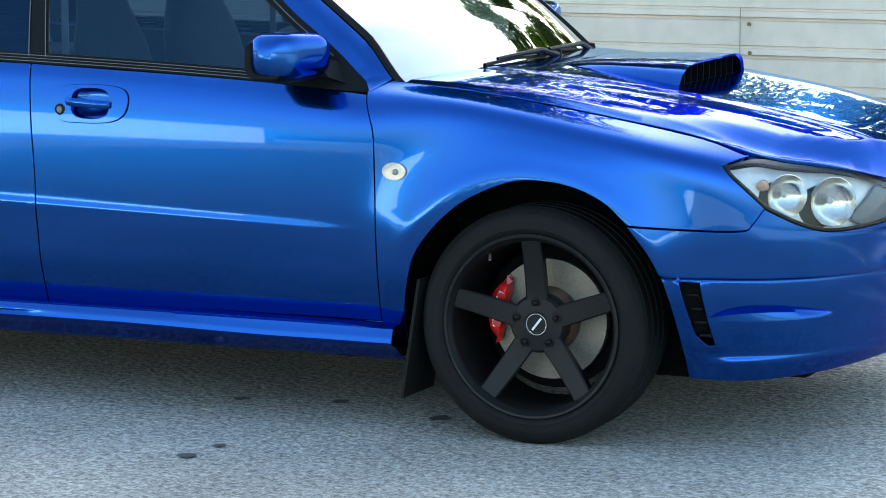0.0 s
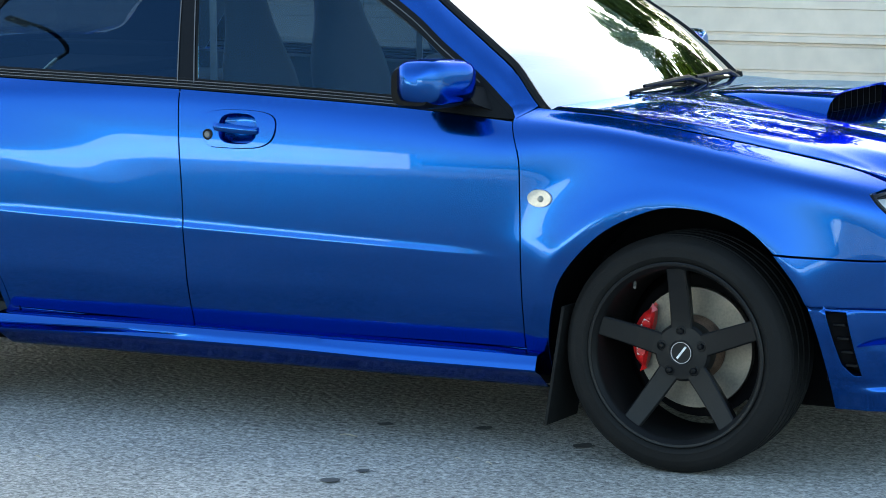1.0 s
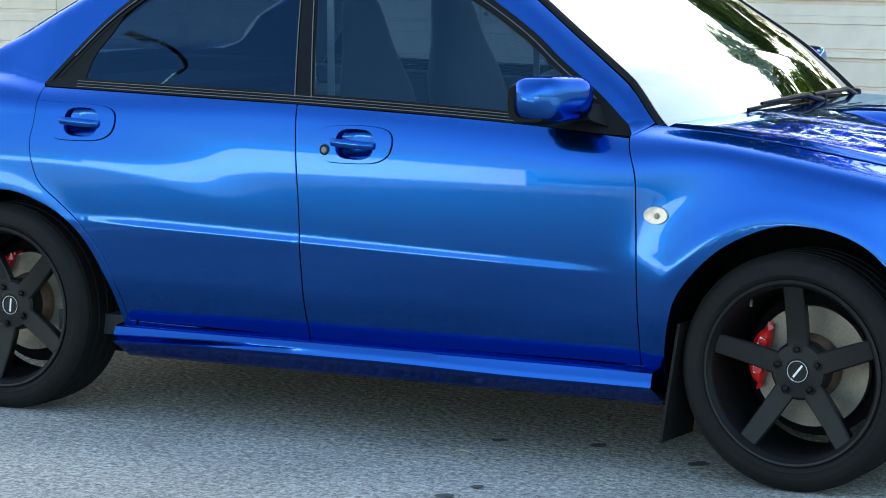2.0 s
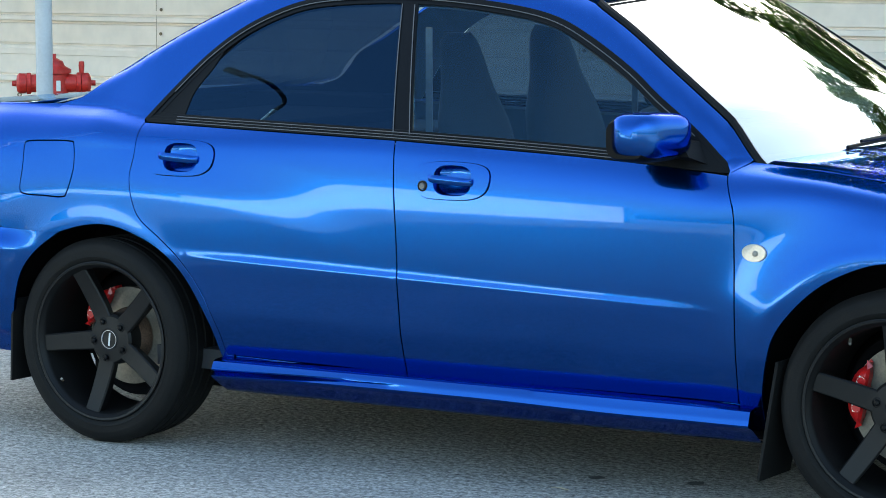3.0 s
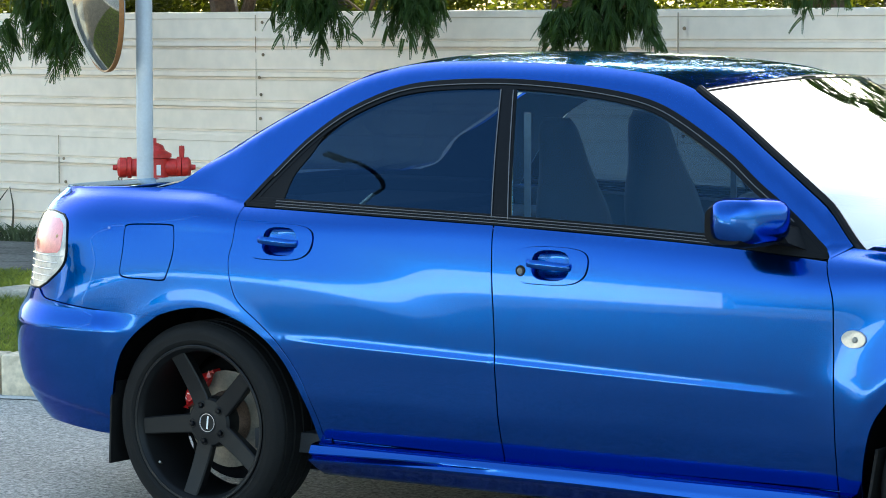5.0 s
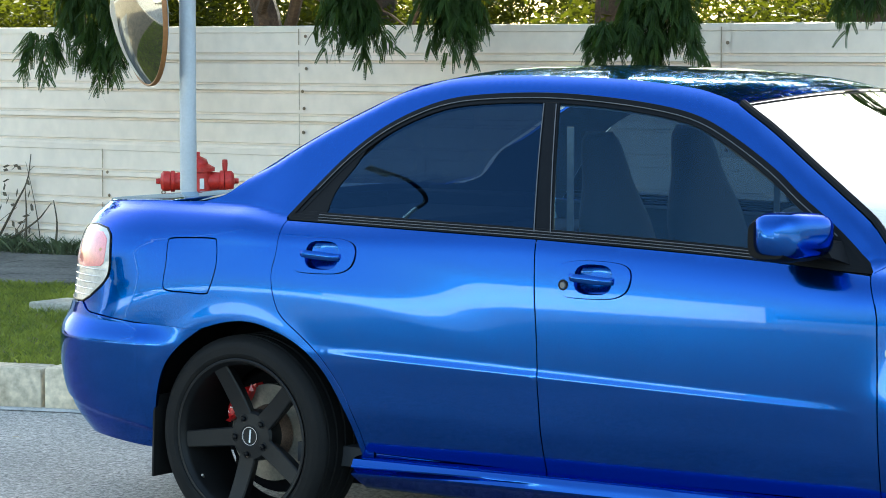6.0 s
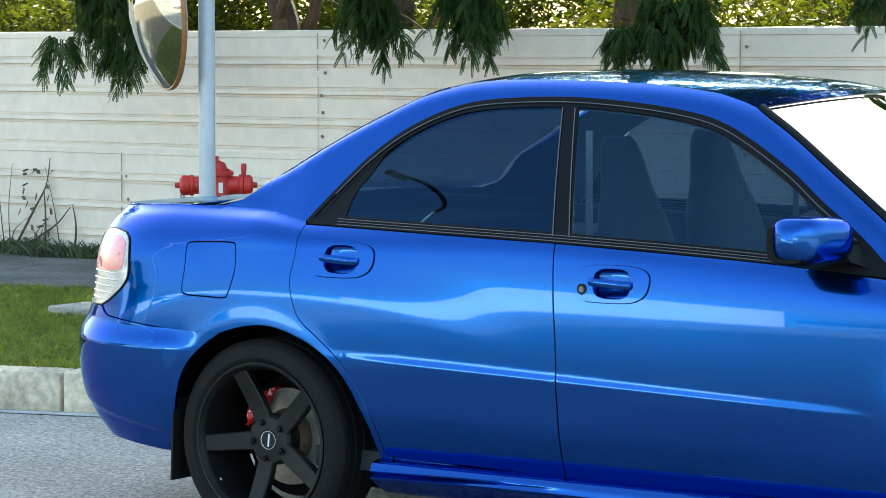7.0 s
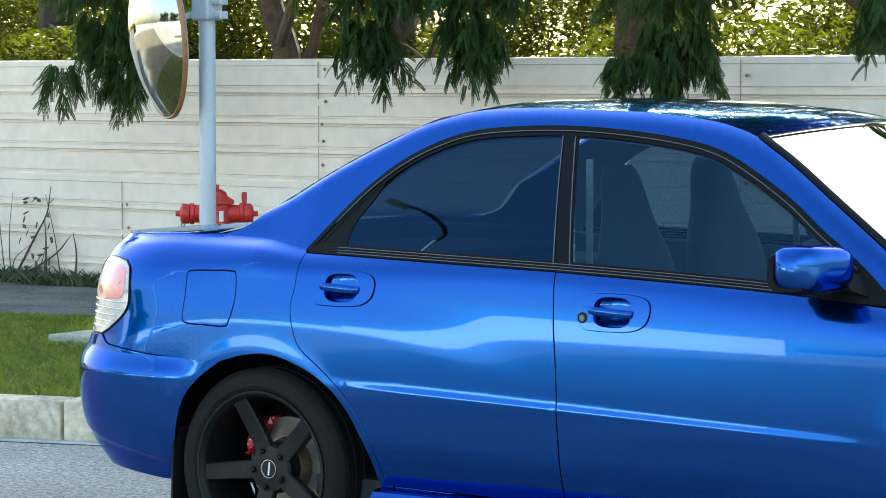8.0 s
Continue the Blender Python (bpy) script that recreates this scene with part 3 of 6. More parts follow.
LAMP_SILVER = mat("lamp_reflector_silver", (0.74, 0.73, 0.68), 0.16, 1.0, vary=0.12, scale=30, fine=120)
LAMP = outline(LAMP_OUT, LAMP_LOW, [(0.850, 0.600), (0.845, 0.640), (0.815, 0.672), (0.765, 0.704), (0.70, 0.728), (0.62, 0.748), (0.56, 0.761), (0.502, 0.749)])
for geo, sgn in ((skin(LAMP, side_surf(0.001), da=0.016, db=0.01, rim=0.004, gap=0.003), 1),):
    lens = pair("headlamp", geo, LAMP_GLASS, "clear headlamp with a chrome reflector")
    pair("headlamp_seal", skin(LAMP, side_surf(-0.003), [shrink(dense(LAMP if area2(LAMP) > 0 else LAMP[::-1], 0.02), 0.007)], da=0.03, db=0.03, rim=0.004, gap=0.0), GLOSS_BLACK)
    housing = skin(LAMP, side_surf(-0.024), [oval(0.640, 0.668, 0.043, 0.052), oval(0.728, 0.644, 0.047, 0.061)], da=0.014, db=0.012, rim=0.006, gap=0.003, edge=0.012)
    pair("lamp_housing", housing, mat("lamp_housing_silver", (0.78, 0.78, 0.74), 0.4, 0.15, vary=0.15, scale=9, fine=40))
    for sgn in (1, -1):
        for lx, lz, r in ((0.640, 0.668, 0.055), (0.728, 0.644, 0.064)):
            w = float(side_width(lx, lz))
            m = pose(lx + 0.002, -sgn * (w - 0.016), lz, 90 * sgn, 0, 0) @ pose(0, 0, 0, 0, 40, 0)
            bm = lathe([(r, 0.002), (r * 0.98, 0.004), (r * 0.94, 0.0), (r * 0.82, -0.012), (r * 0.6, -0.024), (r * 0.35, -0.031), (r * 0.15, -0.034), (0, -0.034)], 36, m)
            part("lamp_reflector", bm, LAMP_SILVER, lens[0 if sgn == 1 else 1], "round chrome reflector", smooth=True)
            bm = bmesh.new()
            bmesh.ops.create_icosphere(bm, subdivisions=3, radius=r * 0.15, matrix=m @ Matrix.Translation((0, 0, -0.018)))
            part("lamp_bulb", bm, LENS_CLEAR, lens[0 if sgn == 1 else 1], smooth=True)
        w = float(side_width(0.585, 0.690))
        part("corner_bulb", lathe([(0, 0.012), (0.012, 0.008), (0.016, -0.005), (0.012, -0.015)], 16, pose(0.59, -sgn * (w - 0.022), 0.695, 90 * sgn)), AMBER, lens[0 if sgn == 1 else 1], "small amber bulb", smooth=True)

dark_end = outline([(0.800, 0.676), (0.792, 0.640), (0.772, 0.600), (0.790, 0.578)], [(0.790, 0.578), (0.826, 0.582), (0.846, 0.602)], [(0.846, 0.602), (0.840, 0.638), (0.800, 0.676)], n=4)
pair("lamp_mask", skin(dark_end, side_surf(-0.010), da=0.02, db=0.02, rim=0.01, gap=0.002), mat("lamp_mask_grey", (0.10, 0.11, 0.12), 0.4, vary=0.1), "dark grey inner corner of the headlamp")
marker = skin(oval(-0.377, 0.704, 0.034, 0.0225), side_surf(0.006), da=0.012, db=0.01, gap=0, rim=0.008)
rep = pair("side_repeater", marker, mat("repeater_lens", (0.40, 0.385, 0.34), 0.15, coat=1.0, vary=0.12, scale=60, fine=200), "oval clear side repeater lamp")
for s, o in zip((1, -1), rep):
    part("repeater_bulb", lathe([(0, 0.012), (0.006, 0.010), (0.009, 0.0)], 12, pose(-0.372, -s * (float(side_width(-0.372, 0.704)) + 0.004), 0.703, 90 * s)), mat("repeater_core", (0.27, 0.25, 0.21), 0.3, vary=0.1), o, smooth=True)
# boot lid, tail, rear bumper, tail lamps
tail_zs = np.linspace(0.24, 0.668, 14)
TAIL_LINE = [(float(tail_x(z)) + 0.0015, z) for z in tail_zs]
rear_b = outline(TAIL_SEAM[::-1][1:], [(-3.20, 0.694), (float(tail_x(0.668)) + 0.0015, 0.668)], TAIL_LINE[::-1], [(float(tail_x(0.24)) + 0.0015, 0.24), (-3.2, 0.262), (-2.912, 0.246), (-2.895, 0.300), (-2.864, 0.389)], REAR_ARCH[:4], [(-2.675, 0.640), (-2.941, 0.646)], n=5)


def rear_bumper_width(x, z):
    w = side_width(x, z)
    groove = 0.010 * smooth01((z - 0.340 + (x + 3.16) * 0.16) / 0.020) * smooth01((-2.88 - x) / 0.04)
    top = 0.020 * (1 - smooth01((z - 0.575) / 0.075)) * smooth01((-2.74 - x) / 0.16)
    return w + (groove - 0.004 + top) * (w > 0.12)


pair("rear_bumper", skin(rear_b, side_surf(fn=rear_bumper_width), da=0.014, db=0.009, rim=0.016, edge=0.012), PAINT)
TAIL_OUT = [(-3.20, 0.694), (-3.30, 0.692), (-3.38, 0.70)]
tail_lamp = outline(TAIL_IN, TAIL_OUT, [(-3.38, 0.70), (-3.36, 0.80), (-3.30, 0.90), (-3.24, 0.935)], [(-3.24, 0.935), (-3.17, 0.938), (-3.10, 0.930)])
tl = pair("tail_lamp", skin(tail_lamp, side_surf(0.003), da=0.014, db=0.010, rim=0.012, gap=0.003), LENS_CLEAR, "clear tail lamp with a pink-red upper lens")
red = outline([(-3.115, 0.915), (-3.085, 0.89), (-3.085, 0.83), (-3.10, 0.812)], [(-3.10, 0.812), (-3.20, 0.805), (-3.285, 0.812)], [(-3.285, 0.812), (-3.265, 0.87), (-3.22, 0.917)], [(-3.22, 0.917), (-3.115, 0.915)])
for o, g in zip(tl, (skin(red, side_surf(0.005), da=0.014, db=0.01, rim=0.003, gap=0), mirrored(skin(red, side_surf(0.005), da=0.014, db=0.01, rim=0.003, gap=0)))):
    piece("red_lens", g, mat("pink_lens", (0.78, 0.22, 0.24), 0.15, coat=1.0, vary=0.12, scale=50, fine=220), o)

for s, o in zip((1, -1), tl):
    for zz in (0.800, 0.778, 0.757, 0.736, 0.716):
        part("lens_rib", tube([(x, -s * (float(side_width(x, zz)) + 0.0045), zz) for x in np.linspace(-3.075 - 0.9 * (0.80 - zz), -3.29, 10)], 0.0016, 6), LENS_CLEAR, o, smooth=True)
    w0 = float(side_width(-3.105, 0.862))
    part("amber_core", lathe([(0, 0.003), (0.006, 0.002), (0.008, -0.004)], 14, pose(-3.105, -s * (w0 + 0.004), 0.862, 90 * s)), AMBER, o, "small amber lens", smooth=True)
seal_in = [tuple(p) for p in shrink(dense(tail_lamp if area2(tail_lamp) > 0 else tail_lamp[::-1], 0.02), 0.003)]
pair("tail_lamp_seal", skin(tail_lamp, side_surf(0.0045), [seal_in], da=0.03, db=0.03, rim=0.004, gap=0.0, edge=0.012), GLOSS_BLACK, "thin dark seal round the tail lamp")

# rear face between the lamps, and the boot lid


def tail_at(y, z):
    """How far back the body reaches at that half-width and height."""
    full = np.clip(abs(y) / pchip([0.6, 0.98], [0.84, 0.74], z), 0, 0.999)
    return -2.85 - (1 - full ** (1 / 0.55)) ** (1 / 3.2) * (-2.85 - float(tail_x(z)))


rows = [[(float(tail_at(y, z)) + 0.03, y, z) for y in np.linspace(-0.60, 0.60, 25)] for z in np.linspace(0.62, 0.985, 12)]
part("boot_face", loft(rows), PAINT, car, smooth=True)
lid_side = [(x, -float(side_width(x, float(z_edge(x)) - 0.001)) + 0.004) for x in np.linspace(-2.90, -3.40, 12)]
far_side = [(x, -y) for x, y in lid_side[::-1]]
lid_back = [(float(tail_at(y, 0.985)) + 0.012, y) for y in np.linspace(lid_side[-1][1] + 0.05, -lid_side[-1][1] - 0.05, 7)]
boot = outline(lid_side, [lid_side[-1]] + lid_back + [far_side[0]], far_side, [far_side[-1], (-2.87, 0.3), (-2.86, 0), (-2.87, -0.3), lid_side[0]])
piece("boot_lid", skin(boot, deck_surf, da=0.03, db=0.03, rim=0.02), PAINT, car)

# bonnet
def lid_z(x):
    """Height of the bonnet's edge over wing and headlamp."""
    return pchip([-0.431, -0.28, -0.1, 0.2, 0.42, 0.545, 0.62, 0.70, 0.765, 0.815, 0.845], [0.935, 0.922, 0.901, 0.851, 0.808, 0.768, 0.751, 0.732, 0.708, 0.677, 0.649], x)


def lid_y(x):
    return np.minimum(side_width(x, lid_z(x) - 0.002), w_edge(x) - 0.002) - 0.004


hx = [-0.405, -0.1, 0.2, 0.42, 0.50, 0.565, 0.62, 0.68, 0.735, 0.78, 0.81, 0.832]
hood_near = [(x, -float(lid_y(x))) for x in hx]
hood_far = [(x, -y) for x, y in hood_near[::-1]]
hood = outline(hood_near, [hood_near[-1], (0.848, 0.0), hood_far[0]], hood_far, [(-0.405, hood_far[-1][1]), (-0.31, 0.45), (-0.26, 0.0), (-0.31, -0.45), (-0.405, hood_near[0][1])])


def bonnet_surf(x, y):
    def h(x, y):
        a = np.abs(y)
        base = hood_z(x, y)
        rise = 0.006 * smooth01((0.47 - 0.16 * np.clip(x, 0, 1) - a) / 0.05)
        dip = -0.003 * np.exp(-(((a - 0.58 + 0.05 * x) / 0.06) ** 2)) * smooth01((x + 0.3) / 0.3)
        top = base + rise + dip
        edge = smooth01((lid_y(np.clip(x, -0.43, 0.84)) - a) / 0.13)
        tuck = 0.006 * (1 - smooth01((lid_y(np.clip(x, -0.43, 0.84)) - a) / 0.035)) * (1 - smooth01((x - 0.42) / 0.1))
        return top - smooth01((x - 0.30) / 0.2) * (1 - edge) * (top - lid_z(x) - 0.003) - tuck
    e = 0.006
    z = h(x, y)
    n = np.stack([-(h(x + e, y) - h(x - e, y)) / (2 * e), -(h(x, y + e) - h(x, y - e)) / (2 * e), np.ones_like(z)], 1)
    return np.stack([x, y, z], 1), n / np.linalg.norm(n, axis=1)[:, None]


bonnet = piece("bonnet", skin(hood, bonnet_surf, da=0.022, db=0.022, rim=0.02), PAINT, car)


def deck(x, y):
    return float(bonnet_surf(np.array([x]), np.array([y]))[0][0][2])


# bonnet scoop: a hood that rises to a dark mouth
rows = []
for i, t in enumerate(np.linspace(0, 1, 16)):
    x = -0.16 + 0.40 * t
    half = 0.20 + 0.065 * t
    rise = 0.004 + 0.060 * t**0.9
    row = []
    for s in np.linspace(-1, 1, 33):
        y = half * 1.14 * s
        prof = (1 - abs(s) ** 5) ** 0.6 if abs(s) < 1 else 0
        lean = 0.02 * abs(s) ** 3 * t
        row.append((x - lean, y, deck(x - lean, y) - 0.004 + (rise + 0.004) * prof))
    rows.append(row)
mouth = rows[-1]
rows.append([(x - 0.006, y * 0.97, max(deck(x, y), z - 0.007)) for x, y, z in mouth])
rows.append([(x - 0.14, y * 0.93, max(deck(x - 0.14, y), z - 0.012)) for x, y, z in mouth])
scoop = part("bonnet_scoop", loft(rows), PAINT, car, "raised bonnet air scoop with a dark mouth", smooth=True)
part("scoop_throat", boxed((0.06, -0.25, deck(0.1, 0) - 0.03), (0.13, 0.25, deck(0.1, 0) + 0.018)), DARK_INNER, scoop)
for k in range(9):
    y = -0.22 + 0.055 * k
    part("scoop_vane", boxed((0.15, y - 0.002, deck(0.19, y) - 0.01), (0.21, y + 0.002, deck(0.19, y) + 0.050)), DARK_INNER, scoop)
for s in (1, -1):
    part("scoop_floor", boxed((0.08, s * 0.0, deck(0.2, 0.2) - 0.03), (0.215, s * 0.225, deck(0.2, 0.12) - 0.002)), DARK_INNER, scoop)

# roof, screens
xs = [p[0] for p in spline(ROOF_EDGE, 4)]
zr = [p[1] for p in spline(ROOF_EDGE, 4)]


def roof_row(x, z, lift):
    w = float(upper_width(x, z)) - 0.010
    return [(x + 0.075 * lift * (1 - (y / w) ** 2), y, z + 0.030 * (1 - (abs(y) / w) ** 2.4)) for y in np.linspace(-w, w, 41)]


rows = [roof_row(x, z - 0.004, pchip([-2.1, -1.6, -0.98], [-1.0, 0.0, 1.0], x)) for x, z in zip(xs, zr)]
part("roof", loft(rows), PAINT, car, smooth=True)


def screen(line, bow, lift, n=21):
    """A pane between the two pillars, bowed outward."""
    rows = []
    pts = spline(line, 6)
    for i, (x, z) in enumerate(pts):
        w = float(upper_width(x, max(z, float(z_edge(x))))) - 0.012
        rows.append([(x + bow * (1 - abs(y / w) ** 2.3), y, z + lift * (1 - abs(y / w) ** 2.3)) for y in np.linspace(-w, w, n)])
    return rows


WS_LINE = [(-0.405, 0.912)] + A_EDGE[:-1] + [(-0.985, 1.339)]
ws = screen(WS_LINE, 0.13, 0.036, 41)
ws_pane = part("windscreen", loft(ws), WINDSCREEN, car, "raked windscreen reflecting bright sky", smooth=True)
for k, j in ((0, 1), (-1, -2)):
    a = ws[k]
    b = [tuple(np.array(p) + (np.array(q) - np.array(p)) * 0.35 + np.array([0.004, 0, 0.004])) for p, q in zip(ws[k], ws[j])]
    part("windscreen_seal", loft([[tuple(np.array(p) + np.array([0.003, 0, 0.003])) for p in a], b]), GLOSS_BLACK, ws_pane)
for s in (0, -1):
    rim_pts = [tuple(np.array(r[s]) + np.array([0.003, 0.001 if s == 0 else -0.001, 0.003])) for r in ws]
    part("windscreen_gasket", tube(rim_pts, 0.0125, 8), GLOSS_BLACK, ws_pane, smooth=True)
rear_line = [(-2.845, 1.012)] + [(x - 0.012, z - 0.004) for x, z in C_EDGE[-2::-1]]
rw = screen(rear_line, -0.10, 0.022)
part("rear_screen", loft(rw), REAR_SCREEN, car, "dark tinted rear screen", smooth=True)

# side glass, pillars, trims
G_REAR = outline([(-2.262, 0.994), (-2.251, 1.072), (-2.203, 1.147), (-2.125, 1.224), (-2.023, 1.286), (-1.911, 1.318), (-1.775, 1.332), (-1.597, 1.340)], [(-1.597, 1.340), (-1.522, 0.970)], [(-1.522, 0.970), (-2.262, 0.994)])
G_FRONT = outline([(-1.546, 1.338), (-1.395, 1.331), (-1.206, 1.309), (-1.090, 1.275), (-0.967, 1.212), (-0.825, 1.132), (-0.707, 1.060), (-0.645, 1.02)], [(-0.645, 1.02), (-0.655, 0.936)], [(-0.655, 0.936), (-0.844, 0.940), (-1.440, 0.966)], [(-1.440, 0.966), (-1.546, 1.338)])
for o in pair("front_window", skin(G_FRONT, side_surf(-0.006, upper_width), da=0.06, db=0.05, gap=-0.004, rim=0.004), FRONT_GLASS, "lightly tinted frameless front side window"):
    o.visible_shadow = False
pair("rear_window", skin(G_REAR, side_surf(-0.006, upper_width), da=0.06, db=0.05, gap=-0.004, rim=0.004), TINT_GLASS, "dark tinted rear side window")
pair("pillar_cover", skin(outline([(-1.597, 1.343), (-1.551, 1.341)], [(-1.551, 1.341), (-1.453, 0.963)], [(-1.453, 0.963), (-1.510, 0.967)], [(-1.510, 0.967), (-1.597, 1.343)]), side_surf(-0.002, upper_width), da=0.04, db=0.05, gap=-0.004, rim=0.006), GLOSS_BLACK, "gloss black pillar between the windows")
pair("quarter_trim", skin(outline([(-2.405, 0.989), (-2.330, 1.076), (-2.236, 1.178), (-2.163, 1.236)], [(-2.163, 1.236), (-2.203, 1.147), (-2.251, 1.072), (-2.266, 0.994)], [(-2.266, 0.994), (-2.405, 0.989)]), side_surf(-0.003, upper_width), da=0.03, db=0.03, gap=0.001, rim=0.005), BLACK_TRIM, "black triangular trim behind the rear window")
SAIL = outline([(-0.482, 0.905), (-0.512, 0.944), (-0.638, 1.038), (-0.700, 1.082)], [(-0.700, 1.082), (-0.658, 1.02), (-0.658, 0.924)], [(-0.658, 0.924), (-0.482, 0.905)])
pair("mirror_sail", skin(SAIL, side_surf(0.002, upper_width), da=0.03, db=0.02, gap=0.001, rim=0.01), BLACK_TRIM, "black plastic sail at the mirror foot")
top_out = spline(DLO_TOP, 4)
for k, (off, wid, m) in enumerate(((0.003, 0.013, BLACK_TRIM), (-0.001, 0.026, GLOSS_BLACK))):
    inner = [tuple(p) for p in (shrink(np.array(top_out + [(-0.480, 0.7), (-2.408, 0.7)])[::-1], wid)[::-1][:len(top_out)])]
    band = [p for p in top_out] + inner[::-1]
    pair("window_seal", skin(band, side_surf(off, upper_width), da=0.05, db=0.05, gap=0.0005, rim=0.008), m, "black seal round the window tops")
for lo, hi, off in ((0.0, 0.009, 0.003), (0.0105, 0.018, 0.002), (0.0195, 0.028, 0.0)):
    line = spline(BELT, 6)
    band = [(x, z + lo) for x, z in line] + [(x, z + hi) for x, z in line[::-1]]
    pair("belt_moulding", skin(band, side_surf(off, upper_width), da=0.08, db=0.05, gap=0, rim=0.010), BLACK_TRIM, "black rubber moulding along the window sill")

bead_mat = mat("seal_bead", (0.10, 0.10, 0.105), 0.3, vary=0.1)
for lift, r in ((0.0055, 0.0013), (0.0135, 0.0011), (0.0215, 0.0013)):
    for s in (1, -1):
        part("belt_bead", tube([(x, -s * (float(upper_width(x, z + lift)) + 0.0035), z + lift) for x, z in spline(BELT, 8)[1:-6]], r, 6, caps=False), bead_mat, car, "thin grey line along the window moulding", smooth=True)
bead_line = [tuple(p) for p in (shrink(np.array(top_out + [(-0.480, 0.7), (-2.408, 0.7)])[::-1], 0.0135)[::-1][4:len(top_out) - 4])]
for s in (1, -1):
    part("seal_bead", tube([(x, -s * (float(upper_width(x, z)) + 0.003), z) for x, z in bead_line], 0.0016, 6, caps=False), bead_mat, car, "thin grey line in the window seal", smooth=True)
    for xa, za, xb, zb in ((-1.595, 1.336, -1.512, 0.976), (-1.553, 1.334, -1.458, 0.974)):
        part("pillar_bead", tube([(xa + (xb - xa) * q, -s * (float(upper_width(xa + (xb - xa) * q, za + (zb - za) * q)) + 0.001), za + (zb - za) * q) for q in np.linspace(0, 1, 8)], 0.0016, 6, caps=False), bead_mat, car, smooth=True)


# sill skirts
def skirt_rows(sgn):
    rows = []
    for x in np.linspace(-2.118, -0.385, 60):
        t = (x + 2.118) / 1.733
        flare = 0.010 * smooth01((t - 0.86) / 0.14)
        mid = pchip([0, 0.25, 0.5, 0.8, 1.0], [0.238, 0.246, 0.247, 0.240, 0.242], t)
        depth = 0.022
        top = 0.288
        w = 0.834
        split = 1 - smooth01((t - 0.05) / 0.40)
        prof = [(w - 0.055, top + 0.004), (w - 0.012, top + 0.002), (w + 0.002, top), (w + 0.010 + flare, top - 0.005), (w + 0.016 + 0.005 * split + flare, mid + 0.024), (w + 0.018 + flare, mid + 0.020), (w + 0.019 - 0.014 * split + flare, mid + 0.016), (w + depth + flare, mid + 0.005), (w + depth + flare - 0.004, mid - 0.001), (w + 0.004, mid - 0.010), (w - 0.020, mid - 0.026),
                (w - 0.042, 0.200), (w - 0.060, 0.188), (w - 0.11, 0.185)]
        rows.append([(x, -sgn * a, b) for a, b in prof])
    return rows


for s in (1, -1):
    part("sill_skirt", loft(skirt_rows(s)), PAINT, car, smooth=True, sharp=35)

# door mirrors
for s in (1, -1):
    rows = []
    cx, cz = -0.645, 1.003
    for t in np.linspace(0, 1, 14):
        y = -0.80 - 0.215 * t
        k = (1 - abs(2 * t - 1) ** 4.5) ** 0.35 if 0 < t < 1 else 0.25
        k = max(k, 0.30)
        xc = cx + 0.015 - 0.045 * t
        hx, hz = 0.066 * k, (0.064 - 0.006 * (1 - t)) * k
        rows.append([(xc + hx * math.copysign(abs(math.cos(a)) ** 0.55, math.cos(a)), s * y, cz + 0.004 * t + hz * math.copysign(abs(math.sin(a)) ** 0.55, math.sin(a))) for a in np.arange(24) * math.pi / 12])
    mir = part("door_mirror", loft(rows, close=True, caps=True), PAINT, car, "blue door mirror with a black foot", smooth=True, sharp=50)
    part("mirror_back", loft([[(p[0] - 0.012, p[1], p[2]) if p[0] < cx - 0.02 else (p[0] - 0.004, p[1], p[2]) for p in r] for r in [[((x - cx) * 0.96 + cx - 0.008, y, (z - cz) * 0.97 + cz - 0.011) for x, y, z in r] for r in rows[1:-1]]], close=True, caps=True), BLACK_TRIM, mir, "black mirror rim", smooth=True)
    part("mirror_glass", boxed((cx - 0.094, s * -0.85, cz - 0.035), (cx - 0.090, s * -0.96, cz + 0.030), 0.001), CHROME, mir, "mirror glass")
    foot = [[(-0.53 - 0.02 * a, s * -0.765, 0.915 + 0.0 * a), (-0.66, s * -0.775, 0.935), (-0.655, s * -0.76, 1.0), (-0.57, s * -0.75, 0.985)] for a in (0,)]
    foot += [[(-0.575, s * -0.84, 0.945), (-0.66, s * -0.84, 0.95), (-0.655, s * -0.84, 0.985), (-0.60, s * -0.84, 0.98)]]
    part("mirror_foot", loft(foot, close=True, caps=True), BLACK_TRIM, mir)

# wipers and cowl
cowl = [[(r[0] + 0.045 + d, r[1] * 0.985, r[2] - 0.016 - h) for r in ws[0]] for d, h in ((0.065, 0.006), (0.03, 0.004), (-0.03, 0.006))]
part("cowl_panel", loft(cowl), BLACK_TRIM, car, "black plastic cowl under the windscreen")


def glass_at(u, y):
    """A place on the windscreen: u from its foot to its top."""
    k = u * (len(ws) - 1)
    i = min(int(k), len(ws) - 2)
    ra, rb = ws[i], ws[i + 1]
    f = k - i
    ya = [p[1] for p in ra]
    j = min(range(len(ya)), key=lambda q: abs(ya[q] - y))
    return tuple(np.array(ra[j]) * (1 - f) + np.array(rb[j]) * f)


